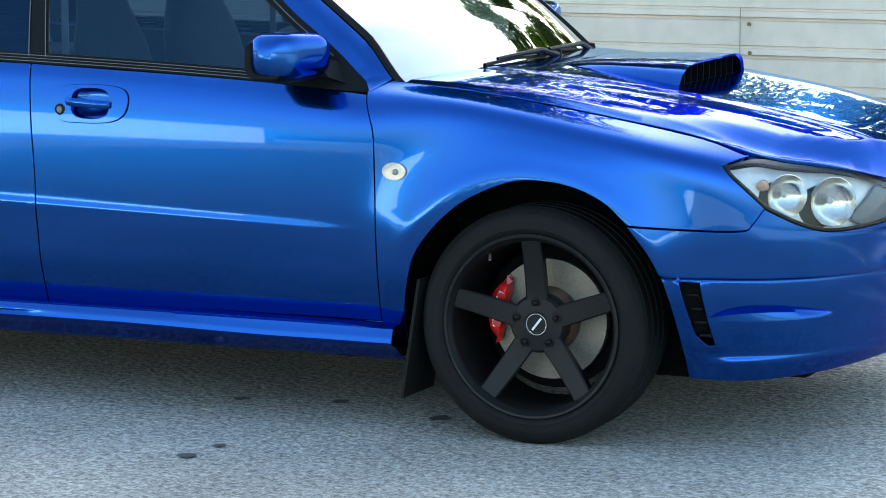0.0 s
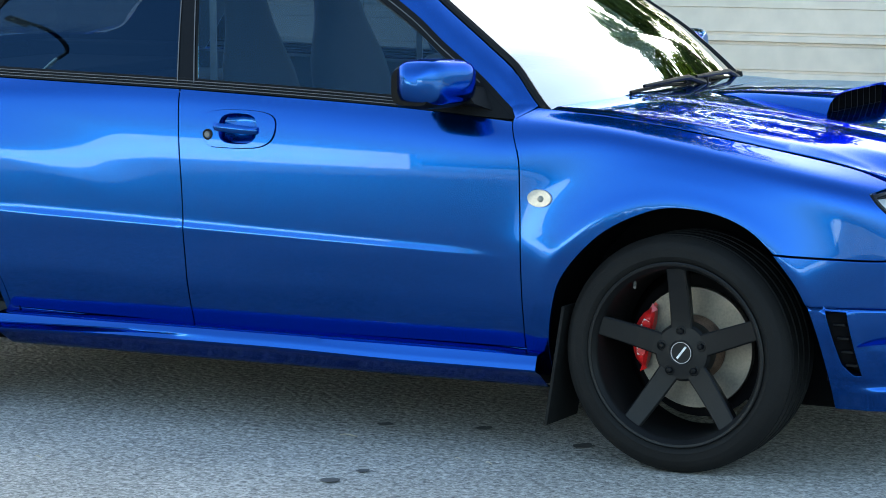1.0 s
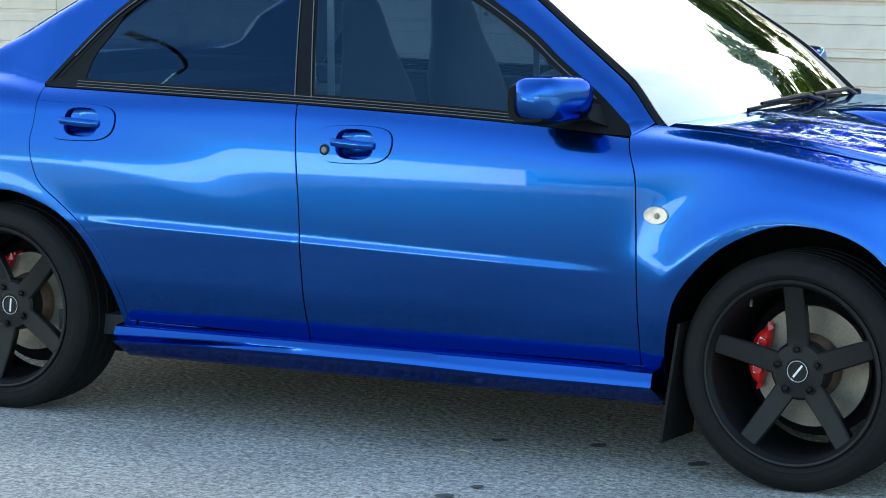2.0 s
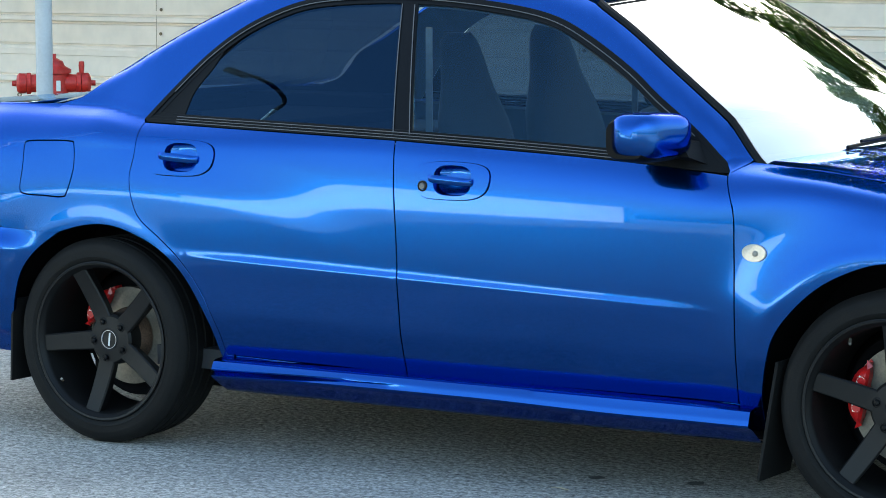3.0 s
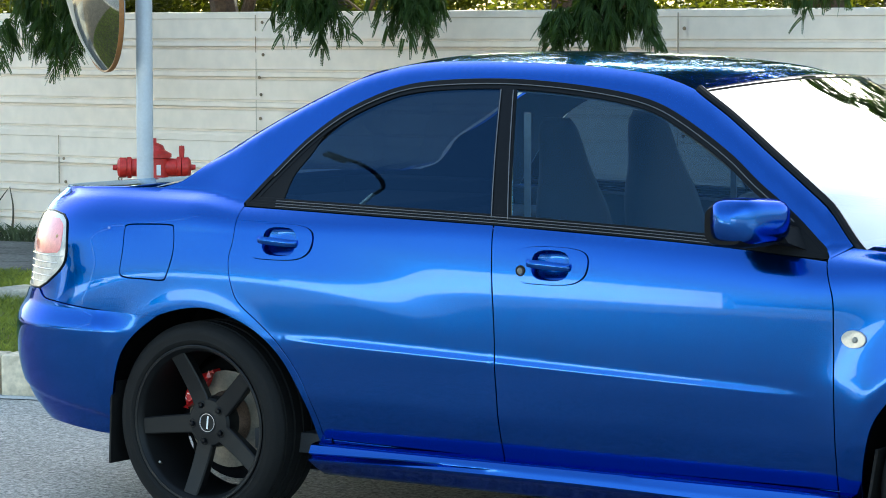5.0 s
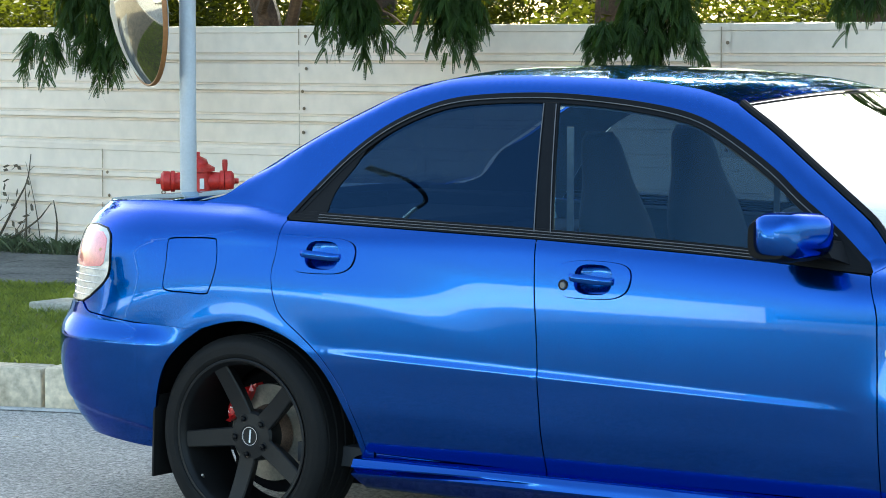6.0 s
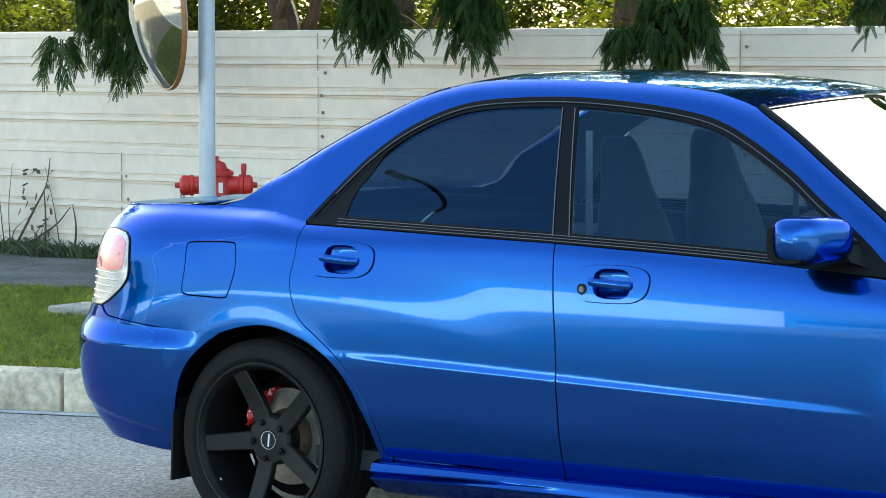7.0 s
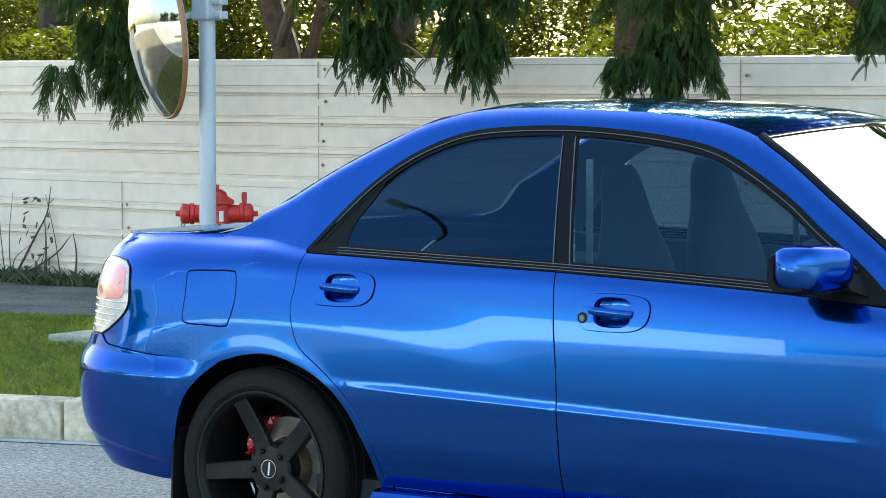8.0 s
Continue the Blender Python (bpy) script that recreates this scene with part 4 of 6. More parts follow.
for y0, y1, u1 in ((0.52, -0.02, 0.09), (0.06, -0.38, 0.08)):
    a, b = np.array(glass_at(0.02, y0)), np.array(glass_at(u1, y1))
    up = np.array([0.02, 0, 0.02])
    wip = part("wiper", tube([a + up * 0.2, a * 0.6 + b * 0.4 + up * 1.6, b + up * 1.2], [0.011, 0.008, 0.005], 8), BLACK_TRIM, car, "black windscreen wiper", smooth=True)
    part("wiper_blade", tube([a * 0.75 + b * 0.25 + up * 0.5, a * 0.3 + b * 0.7 + up * 0.9, b * 1.12 - a * 0.12 + up * 0.5], 0.0055, 6), BLACK_TRIM, wip)
    part("wiper_pivot", lathe([(0, 0.03), (0.014, 0.026), (0.018, 0.0), (0.018, -0.02)], 14, Matrix.Translation(tuple(a))), BLACK_TRIM, wip, smooth=True)

# front grille and number-plate-free face between the lamps
rows = []
for z in np.linspace(0.585, 0.70, 5):
    rows.append([(float(nose_x(z)) - 0.035 - 0.10 * (y / 0.45) ** 2, y, z) for y in np.linspace(-0.42, 0.42, 15)])
part("grille", loft(rows), BLACK_TRIM, car, "black front grille")

# wheel wells, underside and the shell behind the panel gaps
for xc, rr in ((0.0, 0.400), (-2.505, 0.432)):
    for s in (1, -1):
        rows = []
        for a in np.linspace(-0.12, math.pi + 0.12, 36):
            rows.append([(xc + rr * math.cos(a), s * -y, 0.315 + rr * 0.96 * math.sin(a)) for y in (0.80, 0.76, 0.70, 0.50)])
        part("wheel_liner", loft(rows), DARK_INNER, car, smooth=True)
        part("liner_wall", boxed((xc - rr, s * -0.50, 0.21), (xc + rr, s * -0.48, 0.70)), DARK_INNER, car)
part("underbody", boxed((-2.86, -0.47, 0.135), (0.36, 0.47, 0.235), 0.02), DARK_INNER, car)
# box added under the nose to keep the asphalt below it dark
part("nose_light_block", boxed((0.34, -0.52, 0.165), (0.66, 0.52, 0.215), 0.02), DARK_INNER, car)
# unseen box, added to stop light coming under the car from the far side
part("under_car_light_block", boxed((-2.7, 0.05, 0.095), (0.20, 0.60, 0.20), 0.04), DARK_INNER, car)
part("floor_pan", boxed((-2.06, -0.62, 0.168), (-0.44, 0.62, 0.236), 0.02), DARK_INNER, car)
shell = outline([(-0.40, 0.24), (-0.42, 0.60), (-0.50, 0.90)], [(-0.50, 0.898), (-0.853, 0.922), (-1.514, 0.951), (-2.41, 0.972)], [(-2.41, 0.972), (-2.43, 0.80), (-2.40, 0.735)], [(-2.40, 0.735), (-2.25, 0.60), (-2.12, 0.40), (-2.09, 0.24)], [(-2.09, 0.24), (-0.40, 0.24)])
pair("door_shell", skin(shell, side_surf(-0.030), da=0.08, db=0.05, gap=0, rim=0), DARK_INNER)
card = outline([(-0.52, 0.30), (-0.52, 0.915)], [(-0.52, 0.915), (-0.853, 0.944), (-1.514, 0.974), (-2.40, 0.998)], [(-2.40, 0.998), (-2.40, 0.80)], [(-2.40, 0.80), (-2.20, 0.66), (-2.04, 0.45), (-2.0, 0.30)], [(-2.0, 0.30), (-0.52, 0.30)], n=2)
pair("door_card", skin(card, side_surf(-0.055), da=0.08, db=0.04, gap=0, rim=0.02), CABIN)
rear_shell = outline([(-2.42, 0.70), (-2.42, 0.97), (-2.9, 1.0), (-3.3, 0.96)], [(-3.3, 0.96), (-3.42, 0.70), (-3.42, 0.40), (-3.3, 0.28), (-2.94, 0.27)], [(-2.94, 0.27), (-2.90, 0.42), (-2.83, 0.55), (-2.70, 0.68), (-2.42, 0.70)])
pair("rear_shell", skin(rear_shell, side_surf(-0.028), da=0.08, db=0.05, gap=0, rim=0), DARK_INNER)
front_shell = outline([(-0.40, 0.72), (-0.40, 0.89), (0.2, 0.82), (0.50, 0.74), (0.78, 0.66)], [(0.78, 0.66), (0.82, 0.50), (0.78, 0.25), (0.43, 0.21)], [(0.43, 0.21), (0.40, 0.42), (0.30, 0.62), (0.15, 0.71), (-0.10, 0.72), (-0.40, 0.72)])
pair("front_shell", skin(front_shell, side_surf(-0.055), da=0.06, db=0.04, gap=0, rim=0), DARK_INNER)

ring = outline([(-0.47, 0.95)] + A_EDGE[1:], ROOF_EDGE, C_EDGE, [C_EDGE[-1], (-2.93, 1.010), (-2.93, 0.94), (-2.43, 0.94), (-2.415, 0.97)],
               [tuple(p) for p in shrink(np.array(DLO_TOP + [(-0.480, 0.7), (-2.408, 0.7)])[::-1], 0.024)[::-1][:len(DLO_TOP)]])
pair("pillar_lining", skin(ring, side_surf(-0.0205, upper_width), da=0.05, db=0.05, gap=-0.003, rim=0), CABIN)

# mud flaps
for x0, zb, zt, rake in ((-0.312, 0.100, 0.42, 0.050), (-2.872, 0.166, 0.42, 0.010)):
    for s in (1, -1):
        rows = []
        for z in np.linspace(zt, zb, 8):
            k = (zt - z) / (zt - zb)
            xo = x0 - rake * k
            rows.append([(xo - 0.006, s * -0.846, z), (xo + 0.004, s * -0.850, z), (xo + 0.010, s * -0.66, z), (xo, s * -0.655, z)])
        part("mud_flap", loft(rows, close=True, caps=True), RUBBER, car, "black rubber mud flap", smooth=False)


# wheels
def tyre_profile():
    r, w = 0.3122, 0.112
    p = [(0.240, 0.098), (0.246, 0.108), (0.258, 0.1135), (0.262, 0.1120), (0.275, 0.115), (0.279, 0.1138), (0.290, 0.111), (0.297, 0.106), (0.304, 0.097)]
    tread = []
    for a in (0.072, 0.030, -0.012, -0.054):
        tread += [(r - 0.0005, a + 0.013), (r - 0.007, a + 0.011), (r - 0.007, a + 0.005), (r, a + 0.003)]
    return p + [(0.3095, 0.091)] + tread + [(0.3095, -0.091), (0.300, -0.104), (0.275, -0.113), (0.255, -0.112), (0.240, -0.098)]


def wheel(xc, sgn, first):
    """One alloy wheel with five flat spokes, its tyre, hub and brake."""
    axis = pose(xc, -sgn * 0.735, 0.3122, 90 * sgn)
    barrel = [(0.2395, 0.102), (0.2436, 0.110), (0.2405, 0.1125), (0.2345, 0.111), (0.2325, 0.106), (0.226, 0.100), (0.2215, 0.085), (0.2205, 0.02), (0.214, -0.04), (0.214, -0.10), (0.2436, -0.112), (0.2395, -0.10), (0.222, -0.09), (0.224, 0.02), (0.227, 0.09)]
    w = part("wheel", lathe(barrel, 72, axis, closed=True), RIM_BLACK, car, "matt black five-spoke alloy wheel", smooth=True)
    part("tyre", lathe(tyre_profile(), 96, axis, closed=True), RUBBER, w, "low-profile black tyre", smooth=True)
    hub = [(0, 0.060), (0.031, 0.060), (0.034, 0.062), (0.050, 0.060), (0.070, 0.058), (0.077, 0.050), (0.080, 0.02), (0.07, -0.02), (0, -0.02)]
    part("hub", lathe(hub, 40, axis), RIM_BLACK, w, smooth=True, sharp=30)
    for k in range(5):
        ang = radians(first + 72 * k)
        rows = []
        for t in np.linspace(0, 1, 9):
            r = 0.060 + 0.166 * t
            face = 0.058 + 0.034 * t**1.6
            half = 0.0300 - 0.0035 * t
            deep = 0.030 + 0.012 * t
            rows.append([(r, -half, face - 0.004), (r, -half + 0.004, face), (r, half - 0.004, face), (r, half, face - 0.004), (r, half * 0.8, face - deep), (r, -half * 0.8, face - deep)])
        m = axis @ Matrix.Rotation(sgn * ang, 4, "Z")
        part("spoke", loft([[m @ Vector(p) for p in r] for r in rows], close=True, caps=True), RIM_BLACK, w)
        a2 = radians(first + 72 * k)
        n = axis @ Matrix.Rotation(sgn * a2, 4, "Z") @ Matrix.Translation((0.057, 0, 0.058))
        part("nut_recess", lathe([(0.0145, 0.0015), (0.012, 0.0025), (0.0115, -0.004), (0.0, -0.004)], 16, n), GLOSS_BLACK, w, smooth=True)
        part("wheel_nut", lathe([(0, 0.012), (0.0055, 0.0115), (0.0085, 0.009), (0.0092, -0.003)], 6, n), GLOSS_BLACK, w)
    part("cap_ring", lathe([(0.0255, 0.0615), (0.0265, 0.0635), (0.0285, 0.0635), (0.0295, 0.0610)], 36, axis, closed=True), CHROME, w, "thin silver ring", smooth=True)
    bar = axis @ Matrix.Rotation(sgn * radians(52 if first == 92 else 84), 4, "Z")
    part("cap_mark", boxed((-0.020, -0.0028, 0.0602), (0.020, 0.0028, 0.0612), m=bar), WHITE_MARK, w, "plain silver bar on the centre cap")
    part("valve", tube([axis @ Matrix.Rotation(sgn * radians(first + 33), 4, "Z") @ Vector((0.218, 0, 0.075)), axis @ Matrix.Rotation(sgn * radians(first + 33), 4, "Z") @ Vector((0.205, 0, 0.095))], 0.004, 6), STEEL, w)
    rd, deep = (0.160, -0.035) if xc == 0 else (0.150, -0.045)
    disc = part("brake_disc", lathe([(0.088, deep + 0.004), (0.088, deep), (rd, deep), (rd, deep - 0.024), (0.088, deep - 0.024)], 60, axis), STEEL, car, "bare steel brake disc", smooth=True, sharp=25)
    part("disc_bell", lathe([(0, deep + 0.045), (0.072, deep + 0.045), (0.078, deep + 0.038), (0.088, deep - 0.002)], 40, axis), RUST, disc, smooth=True)
    part("backing_plate", lathe([(0.0, deep - 0.035), (0.19, deep - 0.035)], 40, axis), DARK_INNER, disc)
    # caliper: a curved block over the disc's rim
    c0, span = (170, 36) if xc == 0 else (140, 30)
    rows = []
    for a in np.linspace(c0 - span, c0 + span, 12):
        q = sgn * radians(a)
        k = 1 - abs((a - c0) / span) ** 4 * 0.35
        k2 = 1 - abs((a - c0) / span) ** 3 * 0.22
        pr = [(0.116 / k2, deep + 0.006), (0.116 / k2, deep + 0.034 * k), (0.124 / k2, deep + 0.042 * k), (0.146 * k2**0.3, deep + 0.041 * k), (0.164 * k2**0.5, deep + 0.026 * k), (0.170 * k2**0.5, deep - 0.03), (0.160, deep - 0.03), (0.158, deep + 0.006)]
        rows.append([axis @ Vector((r * math.cos(q), r * math.sin(q), h)) for r, h in pr])
    cal = part("brake_caliper", loft(rows, close=True, caps=True), RED_CALIPER, car, "red four-piston brake caliper", smooth=True, sharp=35)
    for da, rr in ((-span * 0.45, 0.138), (span * 0.42, 0.138)):
        q = sgn * radians(c0 + da)
        m = axis @ Matrix.Translation((rr * math.cos(q), rr * math.sin(q), deep + 0.0420)) @ Matrix.Rotation(q, 4, "Z")
        for b in range(3):
            part("caliper_mark", boxed((-0.008, -0.011 + b * 0.008, 0), (0.008, -0.006 + b * 0.008, 0.0012), m=m), WHITE_MARK, cal)
        part("piston_boss", lathe([(0.0, 0.004), (0.013, 0.003), (0.016, -0.004)], 18, m @ Matrix.Translation((-0.003, 0, -0.002))), RED_CALIPER, cal, smooth=True)


for xc, first in ((0.0, 92), (-2.54, 186)):
    for s in (1, -1):
        wheel(xc, s, first)


# cabin
def seat(y, top_x, top_z, wide=1.0):
    """A bucket seat whose headrest is part of its back."""
    rows = []
    for t in np.linspace(0, 1, 40):
        z = 0.45 + (top_z - 0.45) * t
        x = top_x + 0.17 - 0.17 * t
        w = float(pchip([0, 0.5, 0.66, 0.74, 0.82, 0.90, 0.96, 0.99, 1.0], [0.22, 0.20, 0.180, 0.145, 0.110, 0.092, 0.072, 0.045, 0.02], t)) * wide
        d = 0.075 - 0.03 * t
        rows.append([(x + d * math.copysign(abs(math.cos(a)) ** 0.8, math.cos(a)), y + w * math.copysign(abs(math.sin(a)) ** 0.8, math.sin(a)), z) for a in np.arange(20) * math.pi / 10])
    st = part("seat_back", loft(rows, close=True, caps=True), SEAT_CLOTH, car, "dark cloth bucket seat with built-in headrest", smooth=True, sharp=60)
    part("seat_cushion", boxed((top_x + 0.24, y - 0.25, 0.32), (top_x + 0.74, y + 0.25, 0.48), 0.05, 3), SEAT_CLOTH, st, smooth=True)


seat(-0.33, -1.585, 1.246)
seat(0.33, -1.640, 1.252, 1.2)
part("rear_bench", boxed((-2.36, -0.62, 0.35), (-1.95, 0.62, 0.92), 0.06, 3), SEAT_CLOTH, car, smooth=True)
part("parcel_shelf", boxed((-2.84, -0.60, 0.92), (-2.30, 0.60, 0.955), 0.01), CABIN, car)
for s in (1, -1):
    part("shelf_side", boxed((-2.95, s * -0.665, 0.90), (-2.38, s * -0.52, 1.000), 0.01), CABIN, car)
part("dashboard", boxed((-0.72, -0.66, 0.55), (-0.36, 0.66, 0.905), 0.06, 3), CABIN, car, smooth=True)
part("cabin_floor", boxed((-2.4, -0.74, 0.24), (-0.4, 0.74, 0.30)), CABIN, car)
for s in (1, -1):
    part("seat_belt", boxed((-1.500, s * -0.655, 0.60), (-1.478, s * -0.650, 1.27), 0.001), mat("belt_webbing", (0.07, 0.075, 0.08), 0.7, vary=0.2), car, "grey seat belt on the pillar")
wheel_m = pose(-0.86, -0.36, 0.86, 0, 68, 0)
part("steering_wheel", tube([wheel_m @ Vector((0.185 * math.cos(a), 0.185 * math.sin(a), 0)) for a in np.linspace(0, 2 * math.pi, 33)], 0.015, 8, caps=False), CABIN, car, smooth=True)
lining = [[(x, y * 0.99, z - 0.022) for x, y, z in roof_row(a, b - 0.01, 0)] for a, b in zip(xs, zr)]
part("roof_lining", loft(lining), CABIN, car, smooth=True)
part("rear_view_mirror", boxed((-0.80, -0.11, 1.24), (-0.77, 0.11, 1.30), 0.012), CABIN, car)


# ---- the place round the car ----


def gravel(name, dark, mid, light, grain):
    """Worn asphalt: stones of several tones in a dark binder, with faint large stains."""
    m = bpy.data.materials.new(name)
    m.use_nodes = True
    nt = m.node_tree
    b = nt.nodes["Principled BSDF"]
    b.inputs["Roughness"].default_value = 0.9
    tc = nt.nodes.new("ShaderNodeTexCoord")
    vor, fine, big = nt.nodes.new("ShaderNodeTexVoronoi"), nt.nodes.new("ShaderNodeTexNoise"), nt.nodes.new("ShaderNodeTexNoise")
    vor.inputs["Scale"].default_value = grain
    fine.inputs["Scale"].default_value, fine.inputs["Detail"].default_value = grain * 0.3, 3
    big.inputs["Scale"].default_value, big.inputs["Detail"].default_value = 1.3, 5
    for n in (vor, fine, big):
        nt.links.new(tc.outputs["Object"], n.inputs["Vector"])
    sep = nt.nodes.new("ShaderNodeSeparateColor")
    nt.links.new(vor.outputs["Color"], sep.inputs[0])
    mean = nt.nodes.new("ShaderNodeMath")
    mean.operation = "MULTIPLY_ADD"
    mean.inputs[1].default_value = 0.55
    shift = nt.nodes.new("ShaderNodeMapRange")
    shift.inputs["From Min"].default_value, shift.inputs["From Max"].default_value = 0.32, 0.68
    shift.inputs["To Max"].default_value = 0.45
    nt.links.new(fine.outputs["Fac"], shift.inputs["Value"])
    nt.links.new(sep.outputs[0], mean.inputs[0])
    nt.links.new(shift.outputs["Result"], mean.inputs[2])
    ramp = nt.nodes.new("ShaderNodeValToRGB")
    e = ramp.color_ramp.elements
    e[0].color, e[1].color = (*dark, 1), (*light, 1)
    e.new(0.45).color = (*mid, 1)
    nt.links.new(mean.outputs[0], ramp.inputs["Fac"])
    stain = nt.nodes.new("ShaderNodeMapRange")
    stain.inputs["From Min"].default_value, stain.inputs["From Max"].default_value = 0.35, 0.65
    stain.inputs["To Min"].default_value, stain.inputs["To Max"].default_value = 0.86, 1.1
    nt.links.new(big.outputs["Fac"], stain.inputs["Value"])
    mul = nt.nodes.new("ShaderNodeVectorMath")
    mul.operation = "SCALE"
    nt.links.new(ramp.outputs["Color"], mul.inputs[0])
    nt.links.new(stain.outputs["Result"], mul.inputs["Scale"])
    nt.links.new(mul.outputs[0], b.inputs["Base Color"])
    bp = nt.nodes.new("ShaderNodeBump")
    bp.inputs["Strength"].default_value, bp.inputs["Distance"].default_value = 1.0, 0.009
    nt.links.new(mean.outputs[0], bp.inputs["Height"])
    nt.links.new(bp.outputs["Normal"], b.inputs["Normal"])
    return m


ASPHALT = gravel("asphalt", (0.115, 0.107, 0.097), (0.345, 0.326, 0.292), (0.70, 0.66, 0.60), 150.0)
CONCRETE = mat("kerb_concrete", (0.86, 0.73, 0.54), 0.85, vary=0.5, scale=4, fine=30, color2=(0.36, 0.29, 0.20), bump=0.003, bump_scale=40)
# pavement colour is darkened to carry the leaf shade
PAVING = mat("shaded_pavement_concrete", (0.14, 0.136, 0.122), 0.9, vary=0.6, scale=1.6, fine=50, bump=0.002)
SOIL = mat("soil", (0.14, 0.11, 0.07), 0.95, vary=0.4, scale=4, fine=50, bump=0.01)
GRASS = mat("grass_blades", (0.40, 0.42, 0.05), 0.6, vary=0.4, scale=7, fine=30, color2=(0.035, 0.06, 0.008))
DRY = mat("dry_stems", (0.10, 0.075, 0.045), 0.8, vary=0.4)
SHEET = mat("white_painted_steel", (0.82, 0.70, 0.585), 0.5, vary=0.09, scale=1.2, fine=9)
RUSTY = mat("rusty_edge", (0.22, 0.15, 0.09), 0.85, vary=0.5, scale=12, fine=90)
STREAK = mat("rust_streak", (0.48, 0.40, 0.30), 0.85, vary=0.5, scale=14, fine=60, color2=(0.24, 0.17, 0.10))
GALV = mat("galvanised_steel", (0.50, 0.52, 0.55), 0.5, 0.15, vary=0.07, scale=9, fine=80)
RED_PAINT = mat("red_hydrant_paint", (0.50, 0.022, 0.016), 0.5, coat=0.1, vary=0.25, scale=9, fine=80)
ORANGE = mat("orange_brown_rim", (0.36, 0.16, 0.06), 0.5, vary=0.2)
MIRROR = mat("mirror_surface", (0.52, 0.54, 0.52), 0.06, 1.0, vary=0.12, scale=5, fine=30)
BARK = mat("bark", (0.055, 0.042, 0.034), 0.9, vary=0.4, scale=8, fine=50, bump=0.01)
LEAF_DARK = mat("dark_pinnate_leaves", (0.050, 0.090, 0.020), 0.6, vary=0.4, scale=3, fine=14, color2=(0.013, 0.028, 0.008), spec=0.2)
LEAF_LIGHT = mat("sunlit_leaves", (0.075, 0.085, 0.008), 0.7, vary=0.4, scale=2.2, fine=5, color2=(0.006, 0.014, 0.003), spec=0.1)
PALE_WALL = mat("pale_render", (0.62, 0.60, 0.56), 0.8, vary=0.12, scale=0.4, fine=8)
for m, share, glow in ((LEAF_DARK, 0.25, (0.08, 0.15, 0.010)), (LEAF_LIGHT, 0.25, (0.13, 0.15, 0.010)), (GRASS, 0.25, (0.17, 0.24, 0.02))):
    # thin leaves let some light through
    nt = m.node_tree
    tr, mx = nt.nodes.new("ShaderNodeBsdfTranslucent"), nt.nodes.new("ShaderNodeMixShader")
    tr.inputs["Color"].default_value = (*glow, 1)
    mx.inputs[0].default_value = share
    nt.links.new(nt.nodes["Principled BSDF"].outputs[0], mx.inputs[1])
    nt.links.new(tr.outputs[0], mx.inputs[2])
    nt.links.new(mx.outputs[0], nt.nodes["Material Output"].inputs["Surface"])

# ground
bm = bmesh.new()
bmesh.ops.create_grid(bm, x_segments=8, y_segments=8, size=600)
tagged(part("ground", bm, ASPHALT), "grey worn asphalt road surface", "ground", kind="structure")


def kerb_y(x):
    return 1.06 + 0.30 * (x + 5.38)


def fence_y(x):
    return 6.35 - 0.077 * (x + 10.4)


def lawn_y(x):
    return 4.17 + 0.28 * (x + 8.34)


X0, X1 = -40.0, 14.0
rows = [[(x, kerb_y(x) + 0.16, 0.150) for x in np.linspace(X0, X1, 28)], [(x, kerb_y(x) + 60, 0.150) for x in np.linspace(X0, X1, 28)]]
bm = loft(rows)
tagged(part("verge", bm, SOIL), "soil of the grass verge behind the kerb", "verge", kind="structure")
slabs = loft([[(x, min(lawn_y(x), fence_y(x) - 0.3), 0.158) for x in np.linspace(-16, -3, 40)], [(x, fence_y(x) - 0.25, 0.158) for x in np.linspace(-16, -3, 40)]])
tagged(part("pavement", slabs, PAVING), "grey concrete pavement along the hoarding, coloured dark for leaf shade", "pavement", kind="structure")

# slabs laid on the pavement, row behind row
pavement = bpy.data.objects["pavement"]
for row in range(4):
    for k in range(7):
        x0 = -10.9 + 0.62 * k + 0.31 * (row % 2)
        y0 = lawn_y(x0) + 0.02 + 0.50 * row
        if y0 + 0.5 > fence_y(x0) - 0.35:
            continue
        m = pose(x0, y0, 0.0, 0, 0, math.degrees(math.atan(0.28)))
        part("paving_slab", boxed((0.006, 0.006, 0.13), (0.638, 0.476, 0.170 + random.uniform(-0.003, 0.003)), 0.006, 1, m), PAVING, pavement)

# kerb stones
kerb = thing("kerb", Matrix(), "weathered pale concrete kerb along the verge", "kerb", kind="structure")
kx = -12.888
ang = math.atan(0.30)
while kx < 3.0:
    m = pose(kx, kerb_y(kx), 0, 0, 0, math.degrees(ang))
    bm = boxed((0.006, 0.0, -0.05), (0.894, 0.17, 0.165 + random.uniform(-0.004, 0.004)), 0.014, 2, m)
    part("kerb_stone", bm, CONCRETE, kerb, smooth=True)
    kx += 0.9 * math.cos(ang)
gutter = loft([[(x, kerb_y(x) - 0.13, 0.004) for x in np.linspace(-13, -3.8, 30)], [(x, kerb_y(x) - 0.05, 0.005) for x in np.linspace(-13, -3.8, 30)]])
tagged(part("road_marking", gutter, mat("worn_road_paint", (0.42, 0.42, 0.40), 0.8, vary=0.35, scale=6, fine=60)), "worn pale line along the gutter", "road line", kind="structure")


